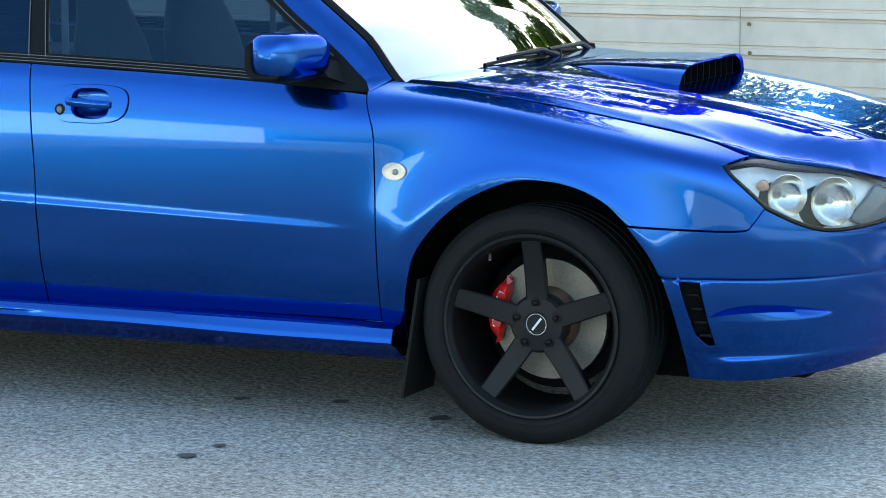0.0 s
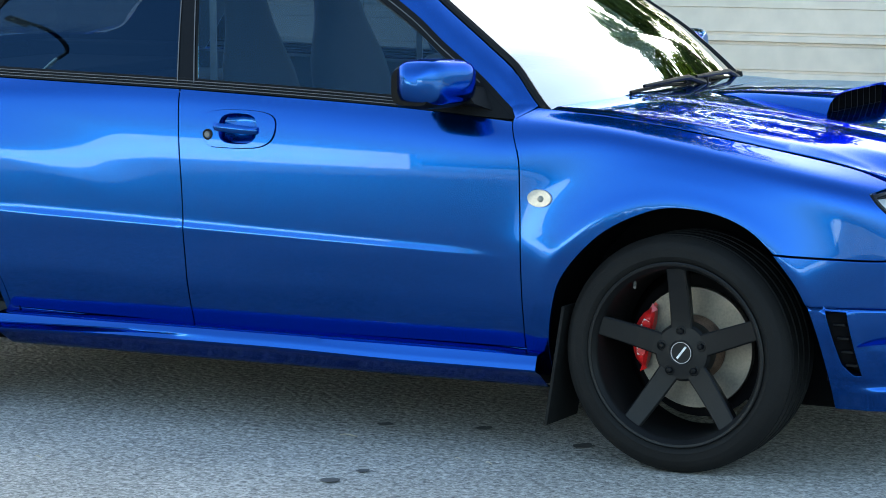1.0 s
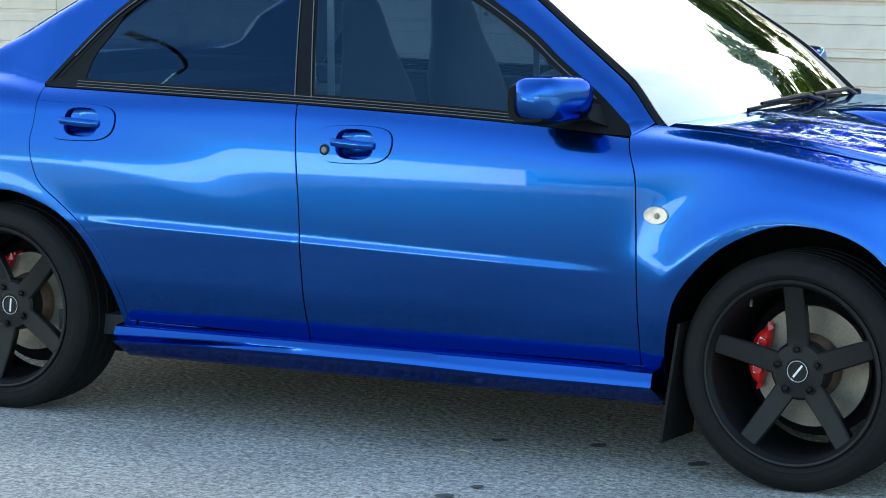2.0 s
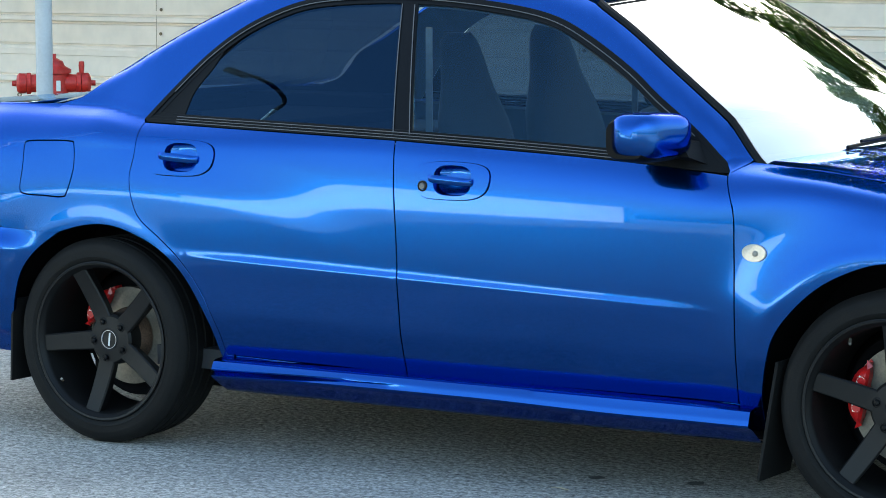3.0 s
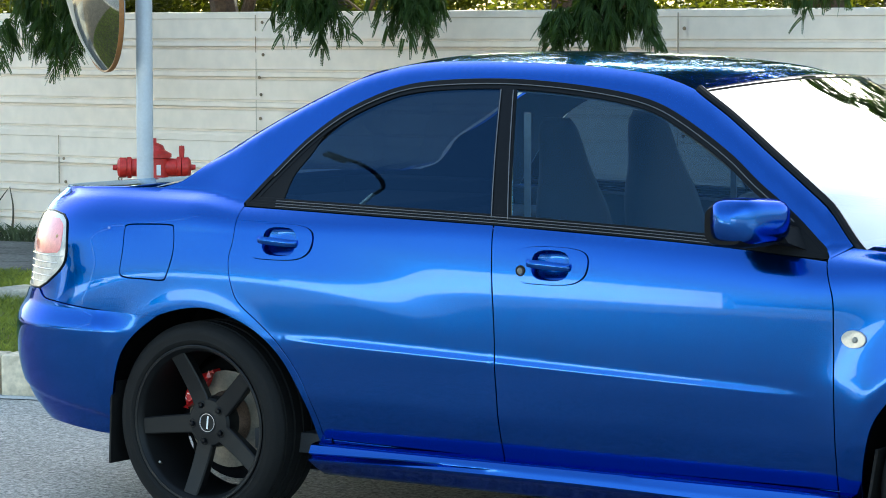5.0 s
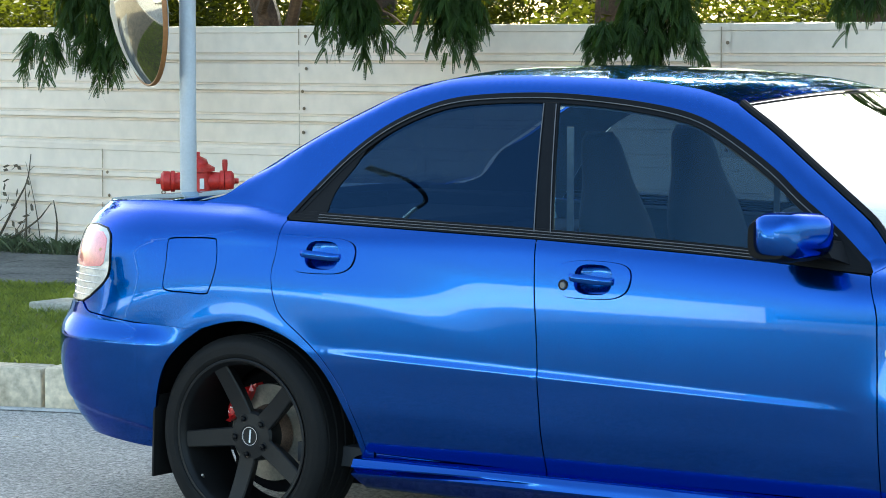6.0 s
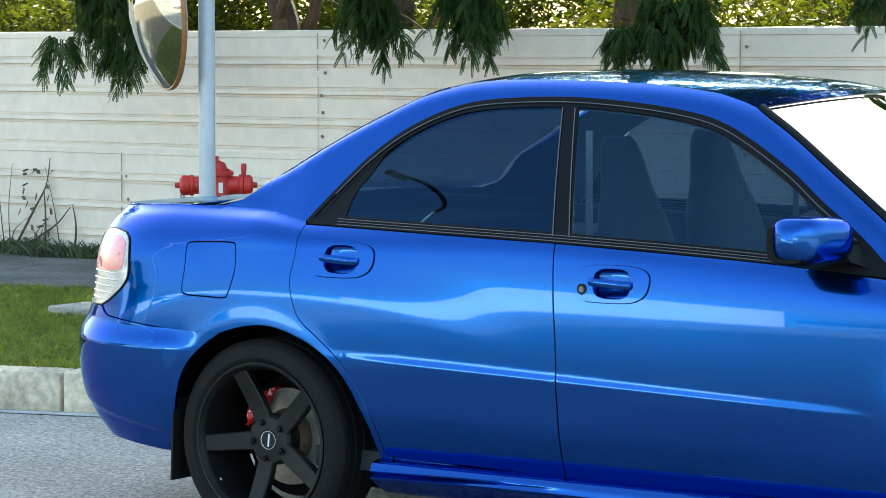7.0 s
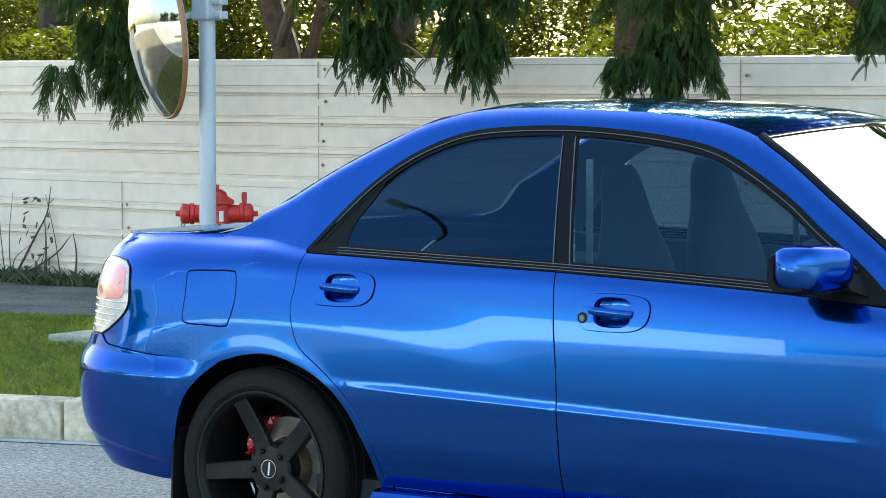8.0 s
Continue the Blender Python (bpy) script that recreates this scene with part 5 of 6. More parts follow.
def blades(n, place, height, width, lean, seed):
    """Many thin upright blades as points and triangles."""
    r = np.random.default_rng(seed)
    base = place(r, n)
    a = r.uniform(0, 2 * np.pi, n)
    h = height * r.uniform(0.5, 1.2, n)
    d = np.stack([np.cos(a), np.sin(a), 0 * a], 1)
    b = r.uniform(0, 2 * np.pi, n)
    off = np.stack([np.cos(b), np.sin(b), 0 * b], 1) * (lean * h * r.uniform(0, 1.4, n))[:, None]
    up = np.stack([0 * a, 0 * a, h], 1)
    P = np.stack([base - d * width / 2, base + d * width / 2, base + off * 0.45 + up * 0.6 + d * width * 0.3, base + off + up], 1).reshape(-1, 3)
    i = np.arange(n) * 4
    F = np.concatenate([np.stack([i, i + 1, i + 2], 1), np.stack([i, i + 2, i + 3], 1)])
    return P, F, None


def lawn(r, n):
    x = r.uniform(-9.5, -4.0, n)
    lo, hi = kerb_y(x) + 0.15, np.minimum(lawn_y(x), fence_y(x) - 0.4)
    return np.stack([x, lo + (hi - lo) * r.uniform(0, 1, n), 0 * x + 0.148], 1)


tagged(piece("grass", blades(95000, lawn, 0.042, 0.0055, 1.0, 3), GRASS, smooth=False), "short green lawn grass on the verge", "grass", kind="stuff")


def foot_weeds(r, n):
    x = r.uniform(-14, -3, n)
    return np.stack([x, fence_y(x) - np.abs(r.normal(0.12, 0.10, n)), 0 * x + 0.15], 1)


tagged(piece("weeds", blades(6500, foot_weeds, 0.11, 0.006, 1.1, 5), mat("weed_green", (0.07, 0.09, 0.035), 0.7, vary=0.4, scale=4, fine=20), smooth=False), "low dry weeds at the foot of the hoarding", "weeds", kind="stuff")

# hoarding: two courses of ribbed steel sheet
hoarding = thing("hoarding", pose(-10.4, 6.35, 0.15, 0, 0, math.degrees(math.atan(-0.077))), "off-white ribbed steel hoarding with rusty joints", "fence")


def sheet(x0, x1, z0, z1, depth, seed):
    """One ribbed sheet with slight dents."""
    r = random.Random(seed)
    pitch = 0.187
    z = z1 - 0.205
    pts = [(z1, 0.010), (z1 - 0.004, -0.003), (z1 - 0.040, -0.003), (z1 - 0.044, 0.004)]
    while z > z0 + 0.02:
        pts += [(z + 0.042, 0.0), (z + 0.036, 0.014), (z + 0.028, 0.014), (z + 0.022, -0.010), (z - 0.004, -0.012), (z - 0.010, 0.015), (z - 0.021, 0.015), (z - 0.028, 0.0)]
        z -= pitch
    pts = [p for p in pts if p[0] > z0] + [(z0, 0.0)]
    n = max(2, int((x1 - x0) / 0.16))
    rows = []
    for i in range(n + 1):
        x = x0 + (x1 - x0) * i / n
        rows.append([(x, depth + y + 0.006 * noise.noise((x * 0.8, zz * 1.7, seed)) + 0.002 * noise.noise((x * 4, zz * 6, seed)), zz) for zz, y in pts])
    return loft(rows)


FULL = 1.49
tops = [2.9 + 3.05 * k for k in range(-4, 9)]
for i, (a, b) in enumerate(zip(tops, tops[1:])):
    part("sheet", sheet(a, b + 0.05, 0.70, FULL, 0.003 * (i % 2), i), SHEET, hoarding, smooth=True, sharp=12)
lows = [-9.0, -4.9, -1.85, 1.21, 3.9, 6.4, 9.0, 12.0, 15.0, 18.0, 21.0, 24.0, 27.0]
for i, (a, b) in enumerate(zip(lows, lows[1:])):
    part("sheet", sheet(a, b + 0.05, 0.0, 0.733 if a < 5 else 0.828, -0.010 - 0.003 * (i % 2), 40 + i), SHEET, hoarding, smooth=True, sharp=12)
for i, (a, z0, z1, d) in enumerate([(a, 0.74, FULL - 0.02, 0.0) for a in tops[2:-1]] + [(a, 0.05, 0.70, -0.012) for a in lows[2:-1]]):
    z = z0
    while z < z1 - 0.05:
        ln = random.uniform(0.08, 0.30)
        part("rust_streak", boxed((a + random.uniform(-0.004, 0.004), d - 0.0165, z), (a + random.uniform(0.0045, 0.007), d - 0.0135, min(z + ln, z1))), STREAK, hoarding)
        z += ln + random.uniform(0.005, 0.05)
    for z in np.arange(z0 + 0.08, z1, 0.145):
        part("screw", lathe([(0, 0.006), (0.010, 0.005), (0.011, 0.0)], 8, pose(a + 0.045 + random.uniform(-0.02, 0.03), d - 0.010, z + random.uniform(-0.03, 0.03), 90)), RUSTY, hoarding)

# mirror pole
pole = thing("mirror_pole", pose(-5.96, 3.13, 0.15), "grey galvanised pole with a round convex traffic mirror", "traffic mirror")
part("pole", lathe([(0, 0), (0.041, 0), (0.041, 3.0), (0.035, 3.02), (0, 3.03)], 28), GALV, pole, smooth=True)
br = part("bracket", boxed((-0.052, -0.062, 1.645), (0.052, 0.062, 1.765), 0.012), GALV, pole, "bolted galvanised clamp")
for z in (1.67, 1.74):
    part("clamp_ear", boxed((0.04, -0.03, z - 0.02), (0.11, 0.03, z + 0.02), 0.006), GALV, br)
    part("bolt", lathe([(0, 0.012), (0.012, 0.010), (0.012, 0)], 6, pose(0.085, -0.03, z, 90)), GALV, br)
n_dir = Vector((-0.573, -0.816, -0.10)).normalized()
mm = Matrix.Translation((-0.22, -0.10, 1.585)) @ n_dir.to_track_quat("Z", "Y").to_matrix().to_4x4()
R = 0.42
dome = [(R * math.sin(a) / math.sin(0.62), R * (math.cos(a) - math.cos(0.62)) / math.sin(0.62)) for a in np.linspace(0, 0.62, 16)]
face = part("mirror_face", lathe(dome, 56, mm), MIRROR, pole, "convex mirror face", smooth=True)
part("mirror_rim", lathe([(R - 0.004, 0.004), (R + 0.003, 0.006), (R + 0.007, 0.0), (R + 0.006, -0.018), (R - 0.01, -0.022)], 56, mm), ORANGE, pole, "orange-brown mirror rim", smooth=True)
part("mirror_back_shell", lathe([(R + 0.004, -0.020), (R * 0.8, -0.05), (0, -0.07)], 48, mm), GALV, pole, smooth=True)
part("mirror_arm", tube([(0, 0, 1.70), (-0.11, -0.05, 1.66), (-0.17, -0.08, 1.61)], 0.016, 8), GALV, pole)

# hydrant
hyd = thing("fire_hydrant", pose(-6.87, 4.33, 0.16, 0, 0, 39), "red cast-iron fire hydrant with two capped outlets", "fire hydrant")
part("barrel", lathe([(0, 0), (0.11, 0), (0.11, 0.03), (0.075, 0.04), (0.072, 0.45), (0.085, 0.46), (0.085, 0.50), (0.078, 0.52), (0.078, 0.665), (0.095, 0.67), (0.095, 0.69), (0.06, 0.71), (0.05, 0.735), (0.02, 0.75), (0, 0.752)], 28), RED_PAINT, hyd, smooth=True, sharp=30)
part("operating_nut", boxed((-0.014, -0.014, 0.745), (0.014, 0.014, 0.775), 0.004), RED_PAINT, hyd)
part("label_plate", boxed((0.012, -0.0795, 0.575), (0.036, -0.070, 0.632), 0.002), WHITE_MARK, hyd, "small plain white mark")
for s in (-1, 1):
    m = pose(0, 0, 0.615, 0, 90 * s, 0)
    o = part("outlet", lathe([(0.052, 0.05), (0.048, 0.12), (0.058, 0.125), (0.058, 0.145), (0.046, 0.15)], 22, m), RED_PAINT, hyd, smooth=True, sharp=30)
    part("outlet_cap", lathe([(0.054, 0.150), (0.056, 0.185), (0.042, 0.198), (0.016, 0.202), (0.014, 0.225), (0, 0.225)], 20, m), RED_PAINT, o, smooth=True, sharp=30)
part("pin", lathe([(0.0, 0.075), (0.014, 0.072), (0.016, 0.05), (0.012, 0.0)], 12, pose(0.15, 0, 0.66)), RED_PAINT, hyd, smooth=True)
part("mark", boxed((-0.045, -0.081, 0.585), (-0.022, -0.077, 0.645)), WHITE_MARK, hyd, "plain white mark")
for k in range(5):
    part("chain_link", lathe([(0.009, -0.003), (0.013, 0), (0.009, 0.003), (0.006, 0)], 10, pose(-0.185 + 0.004 * k, -0.02, 0.555 - 0.018 * k, 90, 0, 90 * (k % 2)), closed=True), RUSTY, hyd)

# dead creeper on the hoarding
def stem(name, path, r0):
    ps = spline(path, 5)
    return tube(ps, [r0 * (1 - 0.7 * i / (len(ps) - 1)) for i in range(len(ps))], 5)


def fp(x, z, d=0.05):
    return (x, fence_y(x) - d, z)


creeper = thing("dry_creeper", Matrix.Translation((-10.0, fence_y(-10.0) - 0.06, 0.15)), "dry leafless creeper against the hoarding", "plant")
T0 = creeper.matrix_world.inverted()
for path in ([fp(-10.22, 0.15), fp(-10.0, 0.45), fp(-9.88, 0.62), fp(-9.84, 0.80)], [fp(-9.9, 0.15), fp(-9.89, 0.4), fp(-9.9, 0.58)], [fp(-9.62, 0.15), fp(-9.6, 0.35), fp(-9.63, 0.5)], [fp(-10.1, 0.2), fp(-9.8, 0.35), fp(-9.65, 0.48)]):
    part("stem", stem("stem", [T0 @ Vector(p) for p in path], 0.010), DRY, creeper, smooth=True)
for k in range(6):
    x, h = random.uniform(-10.35, -9.45), random.uniform(0.25, 0.62)
    part("stem", stem("stem", [T0 @ Vector(p) for p in (fp(x, 0.15), fp(x + random.uniform(-0.08, 0.1), 0.15 + 0.5 * h), fp(x + random.uniform(-0.15, 0.22), 0.15 + h))], 0.005), DRY, creeper, smooth=True)
for k in range(30):
    x, z = random.uniform(-10.15, -9.75), random.uniform(0.25, 0.75)
    a = random.uniform(0, 3.1)
    c = T0 @ Vector(fp(x, z, 0.06))
    d = Vector((math.cos(a), -0.2, math.sin(a) * -1)) * 0.06
    w = Vector((0.012, 0, 0.012))
    bm = bmesh.new()
    bm.faces.new([bm.verts.new(p) for p in (c, c + d * 0.5 + w, c + d, c + d * 0.5 - w)])
    part("dry_leaf", bm, DRY, creeper)


# ---- trees ----
def leaf_cloud(centres, n, size, seed, flat=0.6, droop=0.0):
    """Loose leaves round many centres (x, y, z, rx, ry, rz), as points and triangles."""
    r = np.random.default_rng(seed)
    c = np.array(centres)
    k = r.integers(0, len(c), n)
    u = r.normal(0, 1, (n, 3))
    u /= np.linalg.norm(u, axis=1)[:, None]
    p = c[k, :3] + u * c[k, 3:6] * (r.uniform(0.25, 1, n) ** 0.6)[:, None]
    a = r.normal(0, 1, (n, 3))
    a[:, 2] = a[:, 2] * flat - droop
    a /= np.linalg.norm(a, axis=1)[:, None]
    b = np.cross(a, r.normal(0, 1, (n, 3)))
    b /= np.linalg.norm(b, axis=1)[:, None]
    s = size * r.uniform(0.6, 1.4, n)[:, None]
    P = np.stack([p - a * s, p + b * s * 0.32, p + a * s, p - b * s * 0.32], 1).reshape(-1, 3)
    i = np.arange(n) * 4
    return P, np.concatenate([np.stack([i, i + 1, i + 2], 1), np.stack([i, i + 2, i + 3], 1)]), None


def fronds(starts, seed, leaflets=13, pinnae=9):
    """Drooping twice-feathered leaves: each start is a place, a direction and a length."""
    r = np.random.default_rng(seed)
    P, F = [], []
    for (x, y, z, dx, dy, dz, length) in starts:
        o, d = np.array([x, y, z]), np.array([dx, dy, dz], float)
        d /= np.linalg.norm(d)
        for k in range(pinnae):
            t = (k + 0.6) / pinnae
            base = o + d * length * t + np.array([0, 0, -0.25 * length * t * t])
            for s in (-1, 1):
                side = np.cross(d, [0.3 * r.normal(), 0.3 * r.normal(), 1])
                side /= np.linalg.norm(side) + 1e-9
                q = side * s * 0.8 + d * 0.5 + np.array([0, 0, -0.75]) + r.normal(0, 0.28, 3)
                q /= np.linalg.norm(q)
                ln = 0.090 * (1 - 0.35 * abs(t - 0.45)) * r.uniform(0.75, 1.2)
                nrm = np.cross(q, r.normal(0, 1, 3))
                nrm /= np.linalg.norm(nrm)
                cr = np.cross(q, nrm)
                for j in range(leaflets):
                    c = base + q * ln * (j + 1) / leaflets + np.array([0, 0, -0.03 * (j / leaflets) ** 2])
                    w = 0.0125 * (1 - 0.5 * (j / leaflets) ** 3)
                    for e in (-1, 1):
                        i = len(P)
                        tip = c + cr * e * w + q * 0.004
                        P += [c, (c + tip) / 2 + q * 0.0088, tip, (c + tip) / 2 - q * 0.0046]
                        F += [(i, i + 1, i + 2), (i, i + 2, i + 3)]
    return np.array(P), F, None


def limb(path, r0, r1, n=8):
    ps = spline(path, 5)
    return tube(ps, [r0 + (r1 - r0) * i / (len(ps) - 1) for i in range(len(ps))], n)


def overhang(x, y, z, wide, deep, count, seed):
    """Starts of drooping fronds under a bough end."""
    r = random.Random(seed)
    out = []
    for k in range(count):
        a = r.uniform(0, 2 * math.pi)
        rad = math.sqrt(r.random())
        px_, py_ = x + wide * rad * math.cos(a), y + 0.5 * wide * rad * math.sin(a)
        pz_ = z - deep * (1 - rad * 0.8) * r.random()
        out.append((px_, py_, pz_, 0.45 * math.cos(a) + r.uniform(-0.3, 0.3), 0.3 * math.sin(a), -0.8, r.uniform(0.06, 0.25)))
    return out


def tree(x, y, boughs, frond_sets, cloud, n, size, seed, label):
    t = thing("tree", Matrix.Translation((x, y, 0.15)), label, "tree")
    T = t.matrix_world.inverted()
    for path, r0, r1 in boughs:
        part("bough", limb([T @ Vector(p) for p in path], r0, r1), BARK, t, smooth=True)
    geo = leaf_cloud(cloud, n, size, seed, 0.6, 0.5)
    piece("crown", (geo[0] - np.array([x, y, 0.15]), geo[1], None), LEAF_DARK, t, smooth=False)
    if frond_sets:
        g = fronds(frond_sets, seed)
        piece("hanging_fronds", (g[0] - np.array([x, y, 0.15]), g[1], None), LEAF_DARK, t, "drooping dark green feathery leaves", smooth=False)
    return t


# boughs that reach over the hoarding
tree(-10.9, 10.2, [([(-10.8, 10.2, 0.1), (-10.85, 10.2, 1.6), (-11.0, 10.1, 2.3), (-11.2, 9.8, 4.5)], 0.13, 0.08),
                   ([(-10.88, 10.2, 1.2), (-10.5, 10.1, 1.9), (-9.6, 9.0, 2.9), (-8.6, 6.2, 2.9), (-8.4, 5.4, 2.4)], 0.06, 0.012),
                   ([(-10.9, 10.15, 1.8), (-9.0, 8.2, 2.7), (-7.2, 6.2, 2.8), (-6.6, 5.5, 2.4)], 0.05, 0.01)],
     overhang(-9.6, 6.6, 2.3, 0.5, 0.3, 44, 44) + overhang(-8.0, 6.7, 2.4, 0.4, 0.3, 30, 45) + overhang(-8.40, 5.20, 2.25, 0.31, 0.25, 42, 1) + overhang(-8.40, 5.20, 1.95, 0.24, 0.25, 30, 11) + overhang(-8.36, 5.22, 1.75, 0.18, 0.2, 20, 12) + overhang(-8.62, 5.06, 1.62, 0.13, 0.1, 10, 13) + overhang(-8.33, 5.25, 1.56, 0.14, 0.1, 12, 23)
     + overhang(-6.47, 5.27, 2.18, 0.27, 0.3, 40, 2) + overhang(-6.5, 5.25, 1.87, 0.13, 0.2, 24, 14) + overhang(-6.47, 5.27, 1.76, 0.10, 0.08, 14, 15),
     [(-9.2, 7.4, 2.75, 2.2, 0.9, 0.55), (-7.6, 6.4, 2.45, 1.6, 0.5, 0.33), (-9.2, 7.8, 3.5, 2.0, 1.4, 0.8), (-8.2, 6.6, 3.2, 1.2, 1.0, 0.6), (-6.9, 6.2, 3.0, 1.2, 0.8, 0.6), (-11.5, 9.5, 4.2, 2.2, 2.0, 1.3), (-10.0, 6.8, 3.2, 1.2, 0.9, 0.55), (-9.9, 7.0, 2.35, 0.7, 0.3, 0.22), (-8.0, 6.9, 2.32, 0.55, 0.3, 0.22), (-6.7, 6.6, 2.30, 0.5, 0.3, 0.2)], 46000, 0.040, 21, "dark feathery-leaved tree leaning over the hoarding")
tree(-5.3, 9.7, [([(-5.2, 9.7, 0.1), (-5.35, 9.7, 1.7), (-5.45, 9.65, 2.2), (-5.6, 9.4, 4.6)], 0.14, 0.08),
                 ([(-5.4, 9.7, 1.6), (-5.2, 8.4, 2.8), (-4.6, 5.9, 2.8), (-4.4, 5.0, 2.3)], 0.05, 0.01),
                 ([(-5.4, 9.7, 1.9), (-6.2, 8.0, 2.9), (-6.0, 6.0, 2.7), (-5.8, 5.3, 2.2)], 0.05, 0.01)],
     overhang(-5.3, 6.5, 2.35, 0.5, 0.3, 40, 41) + overhang(-3.9, 6.3, 2.4, 0.4, 0.3, 30, 42) + overhang(-6.9, 6.7, 2.4, 0.4, 0.3, 34, 43) + overhang(-5.78, 5.18, 2.18, 0.27, 0.3, 40, 3) + overhang(-5.78, 5.18, 1.88, 0.14, 0.2, 28, 16) + overhang(-5.72, 5.2, 1.75, 0.09, 0.08, 12, 17)
     + overhang(-4.40, 4.92, 2.15, 0.32, 0.3, 46, 4) + overhang(-4.36, 4.95, 1.82, 0.2, 0.25, 40, 18) + overhang(-4.52, 4.83, 1.66, 0.16, 0.12, 18, 19) + overhang(-4.28, 4.98, 1.62, 0.12, 0.1, 16, 20) + overhang(-3.24, 5.06, 1.98, 0.14, 0.2, 16, 5),
     [(-5.6, 6.2, 2.4, 1.3, 0.5, 0.33), (-5.9, 6.7, 2.30, 0.6, 0.3, 0.2), (-4.5, 6.3, 2.28, 0.45, 0.3, 0.2), (-5.0, 8.6, 3.4, 1.8, 1.4, 0.7), (-4.5, 6.4, 3.0, 1.1, 1.0, 0.6), (-5.7, 6.6, 3.0, 1.1, 0.9, 0.6), (-3.0, 8.0, 3.8, 1.8, 1.6, 0.9), (-3.7, 8.6, 2.75, 1.2, 0.9, 0.7), (-2.3, 8.9, 2.7, 1.1, 0.9, 0.6), (-3.0, 8.7, 3.2, 1.0, 0.8, 0.6), (-5.5, 10.0, 5.0, 2.4, 2.2, 1.2)], 42000, 0.045, 22, "dark feathery-leaved tree with drooping boughs")

# a high canopy out of view, added to shade hoarding, pavement and lawn
canopy_c = [(x, 4.2 + 4.2 * ((i * 37) % 10) / 10, 3.6 + 1.6 * ((i * 53) % 10) / 10, 1.3, 1.1, 0.55) for i, x in enumerate(np.linspace(-15, -2.5, 28))]
high = thing("tree", Matrix.Translation((-12.5, 8.2, 0.15)), "added tree whose canopy, out of view, shades the hoarding", "tree")
part("trunk", limb([(0, 0, 0), (0.1, 0, 1.5), (0.4, -0.4, 3.0), (1.2, -1.2, 4.4)], 0.16, 0.07), BARK, high, smooth=True)
part("bough", limb([(0.4, -0.4, 3.0), (4.0, -1.8, 4.0), (8.0, -2.0, 4.3), (9.6, -2.2, 4.4)], 0.10, 0.03), BARK, high, smooth=True)
g = leaf_cloud(canopy_c, 20000, 0.055, 31, 0.6, 0.3)
piece("crown", (g[0] - np.array([-12.5, 8.2, 0.15]), g[1], None), LEAF_DARK, high, smooth=False)

# tall trees further behind, added so their unseen crowns shade the road
for k, (x, y) in enumerate(((-17.5, 11.6), (-14.2, 11.0), (-11.0, 11.8), (-8.2, 11.0), (-5.6, 11.4))):
    t = thing("tall_tree", Matrix.Translation((x, y, 0.15)), "added tall leafy tree beyond the hoarding, its unseen crown blocking sun", "tree", "tall trees beyond the hoarding")
    tr = random.Random(300 + k)
    part("trunk", limb([(0, 0, -0.1), (0.1, 0.1, 3.5), (-0.1, 0.2, 6.0), (0.2, 0, 14.5)], 0.18, 0.06), BARK, t, smooth=True)
    cl = [(tr.uniform(-1.7, 1.7), tr.uniform(-1.2, 1.2), 6.4 + 9.2 * q / 33, 1.5, 1.2, 1.0) for q in range(34)]
    piece("crown", leaf_cloud(cl, 17000, 0.16, 320 + k), LEAF_DARK, t, smooth=False)

bush = thing("small_tree", Matrix.Translation((-4.7, 11.8, 0.15)), "small sparse leafy tree beyond the hoarding", "tree")
part("trunk", limb([(0, 0, -0.1), (0.1, 0, 1.2), (0, 0.1, 2.6), (0.1, 0, 4.8)], 0.12, 0.04), BARK, bush, smooth=True)
piece("crown", leaf_cloud([(0.7 * math.sin(2.3 * q), 0.4 * math.cos(3.1 * q), 2.0 + 0.36 * q, 1.0 - 0.03 * q, 0.8, 0.5) for q in range(11)], 3600, 0.12, 341), LEAF_DARK, bush, smooth=False)
low = thing("small_tree", Matrix.Translation((-0.9, 9.6, 0.15)), "broad dark leafy tree beyond the hoarding", "tree")
part("trunk", limb([(0, 0, -0.1), (0.1, 0, 1.6), (0, 0.1, 3.4), (0.1, 0, 6.2)], 0.14, 0.04), BARK, low, smooth=True)
piece("crown", leaf_cloud([(1.45 * math.sin(2.3 * q), 0.5 * math.cos(3.1 * q), 2.7 + 0.26 * q, 0.85 - 0.02 * q, 0.8, 0.50) for q in range(15)], 12000, 0.11, 340), LEAF_DARK, low, smooth=False)

# sunlit shrubs and woods beyond
shrub_rows = [(-16.5, 12.5, 2.2, 1.6, 1.0, 1.0), (-12.8, 12.6, 2.2, 1.2, 0.9, 1.0), (-15.5, 9.5, 1.2, 1.3, 1.0, 0.75), (-13.6, 9.2, 1.3, 1.2, 0.9, 0.75), (-12.3, 9.0, 1.25, 0.9, 0.7, 0.7), (-14.5, 12.0, 2.0, 2.2, 1.2, 1.1), (-11.3, 12.0, 1.35, 1.2, 0.8, 0.75), (-7.9, 11.5, 1.3, 1.5, 0.9, 0.8), (-6.0, 11.8, 1.3, 1.4, 0.9, 0.8), (-13.0, 11.0, 1.6, 1.0, 0.8, 0.6), (-10.2, 13.6, 1.9, 1.2, 0.9, 0.8), (-7.0, 13.2, 1.7, 1.1, 0.9, 0.7), (-4.9, 12.6, 1.6, 1.0, 0.8, 0.6), (-3.2, 12.0, 1.25, 1.0, 0.8, 0.6)]
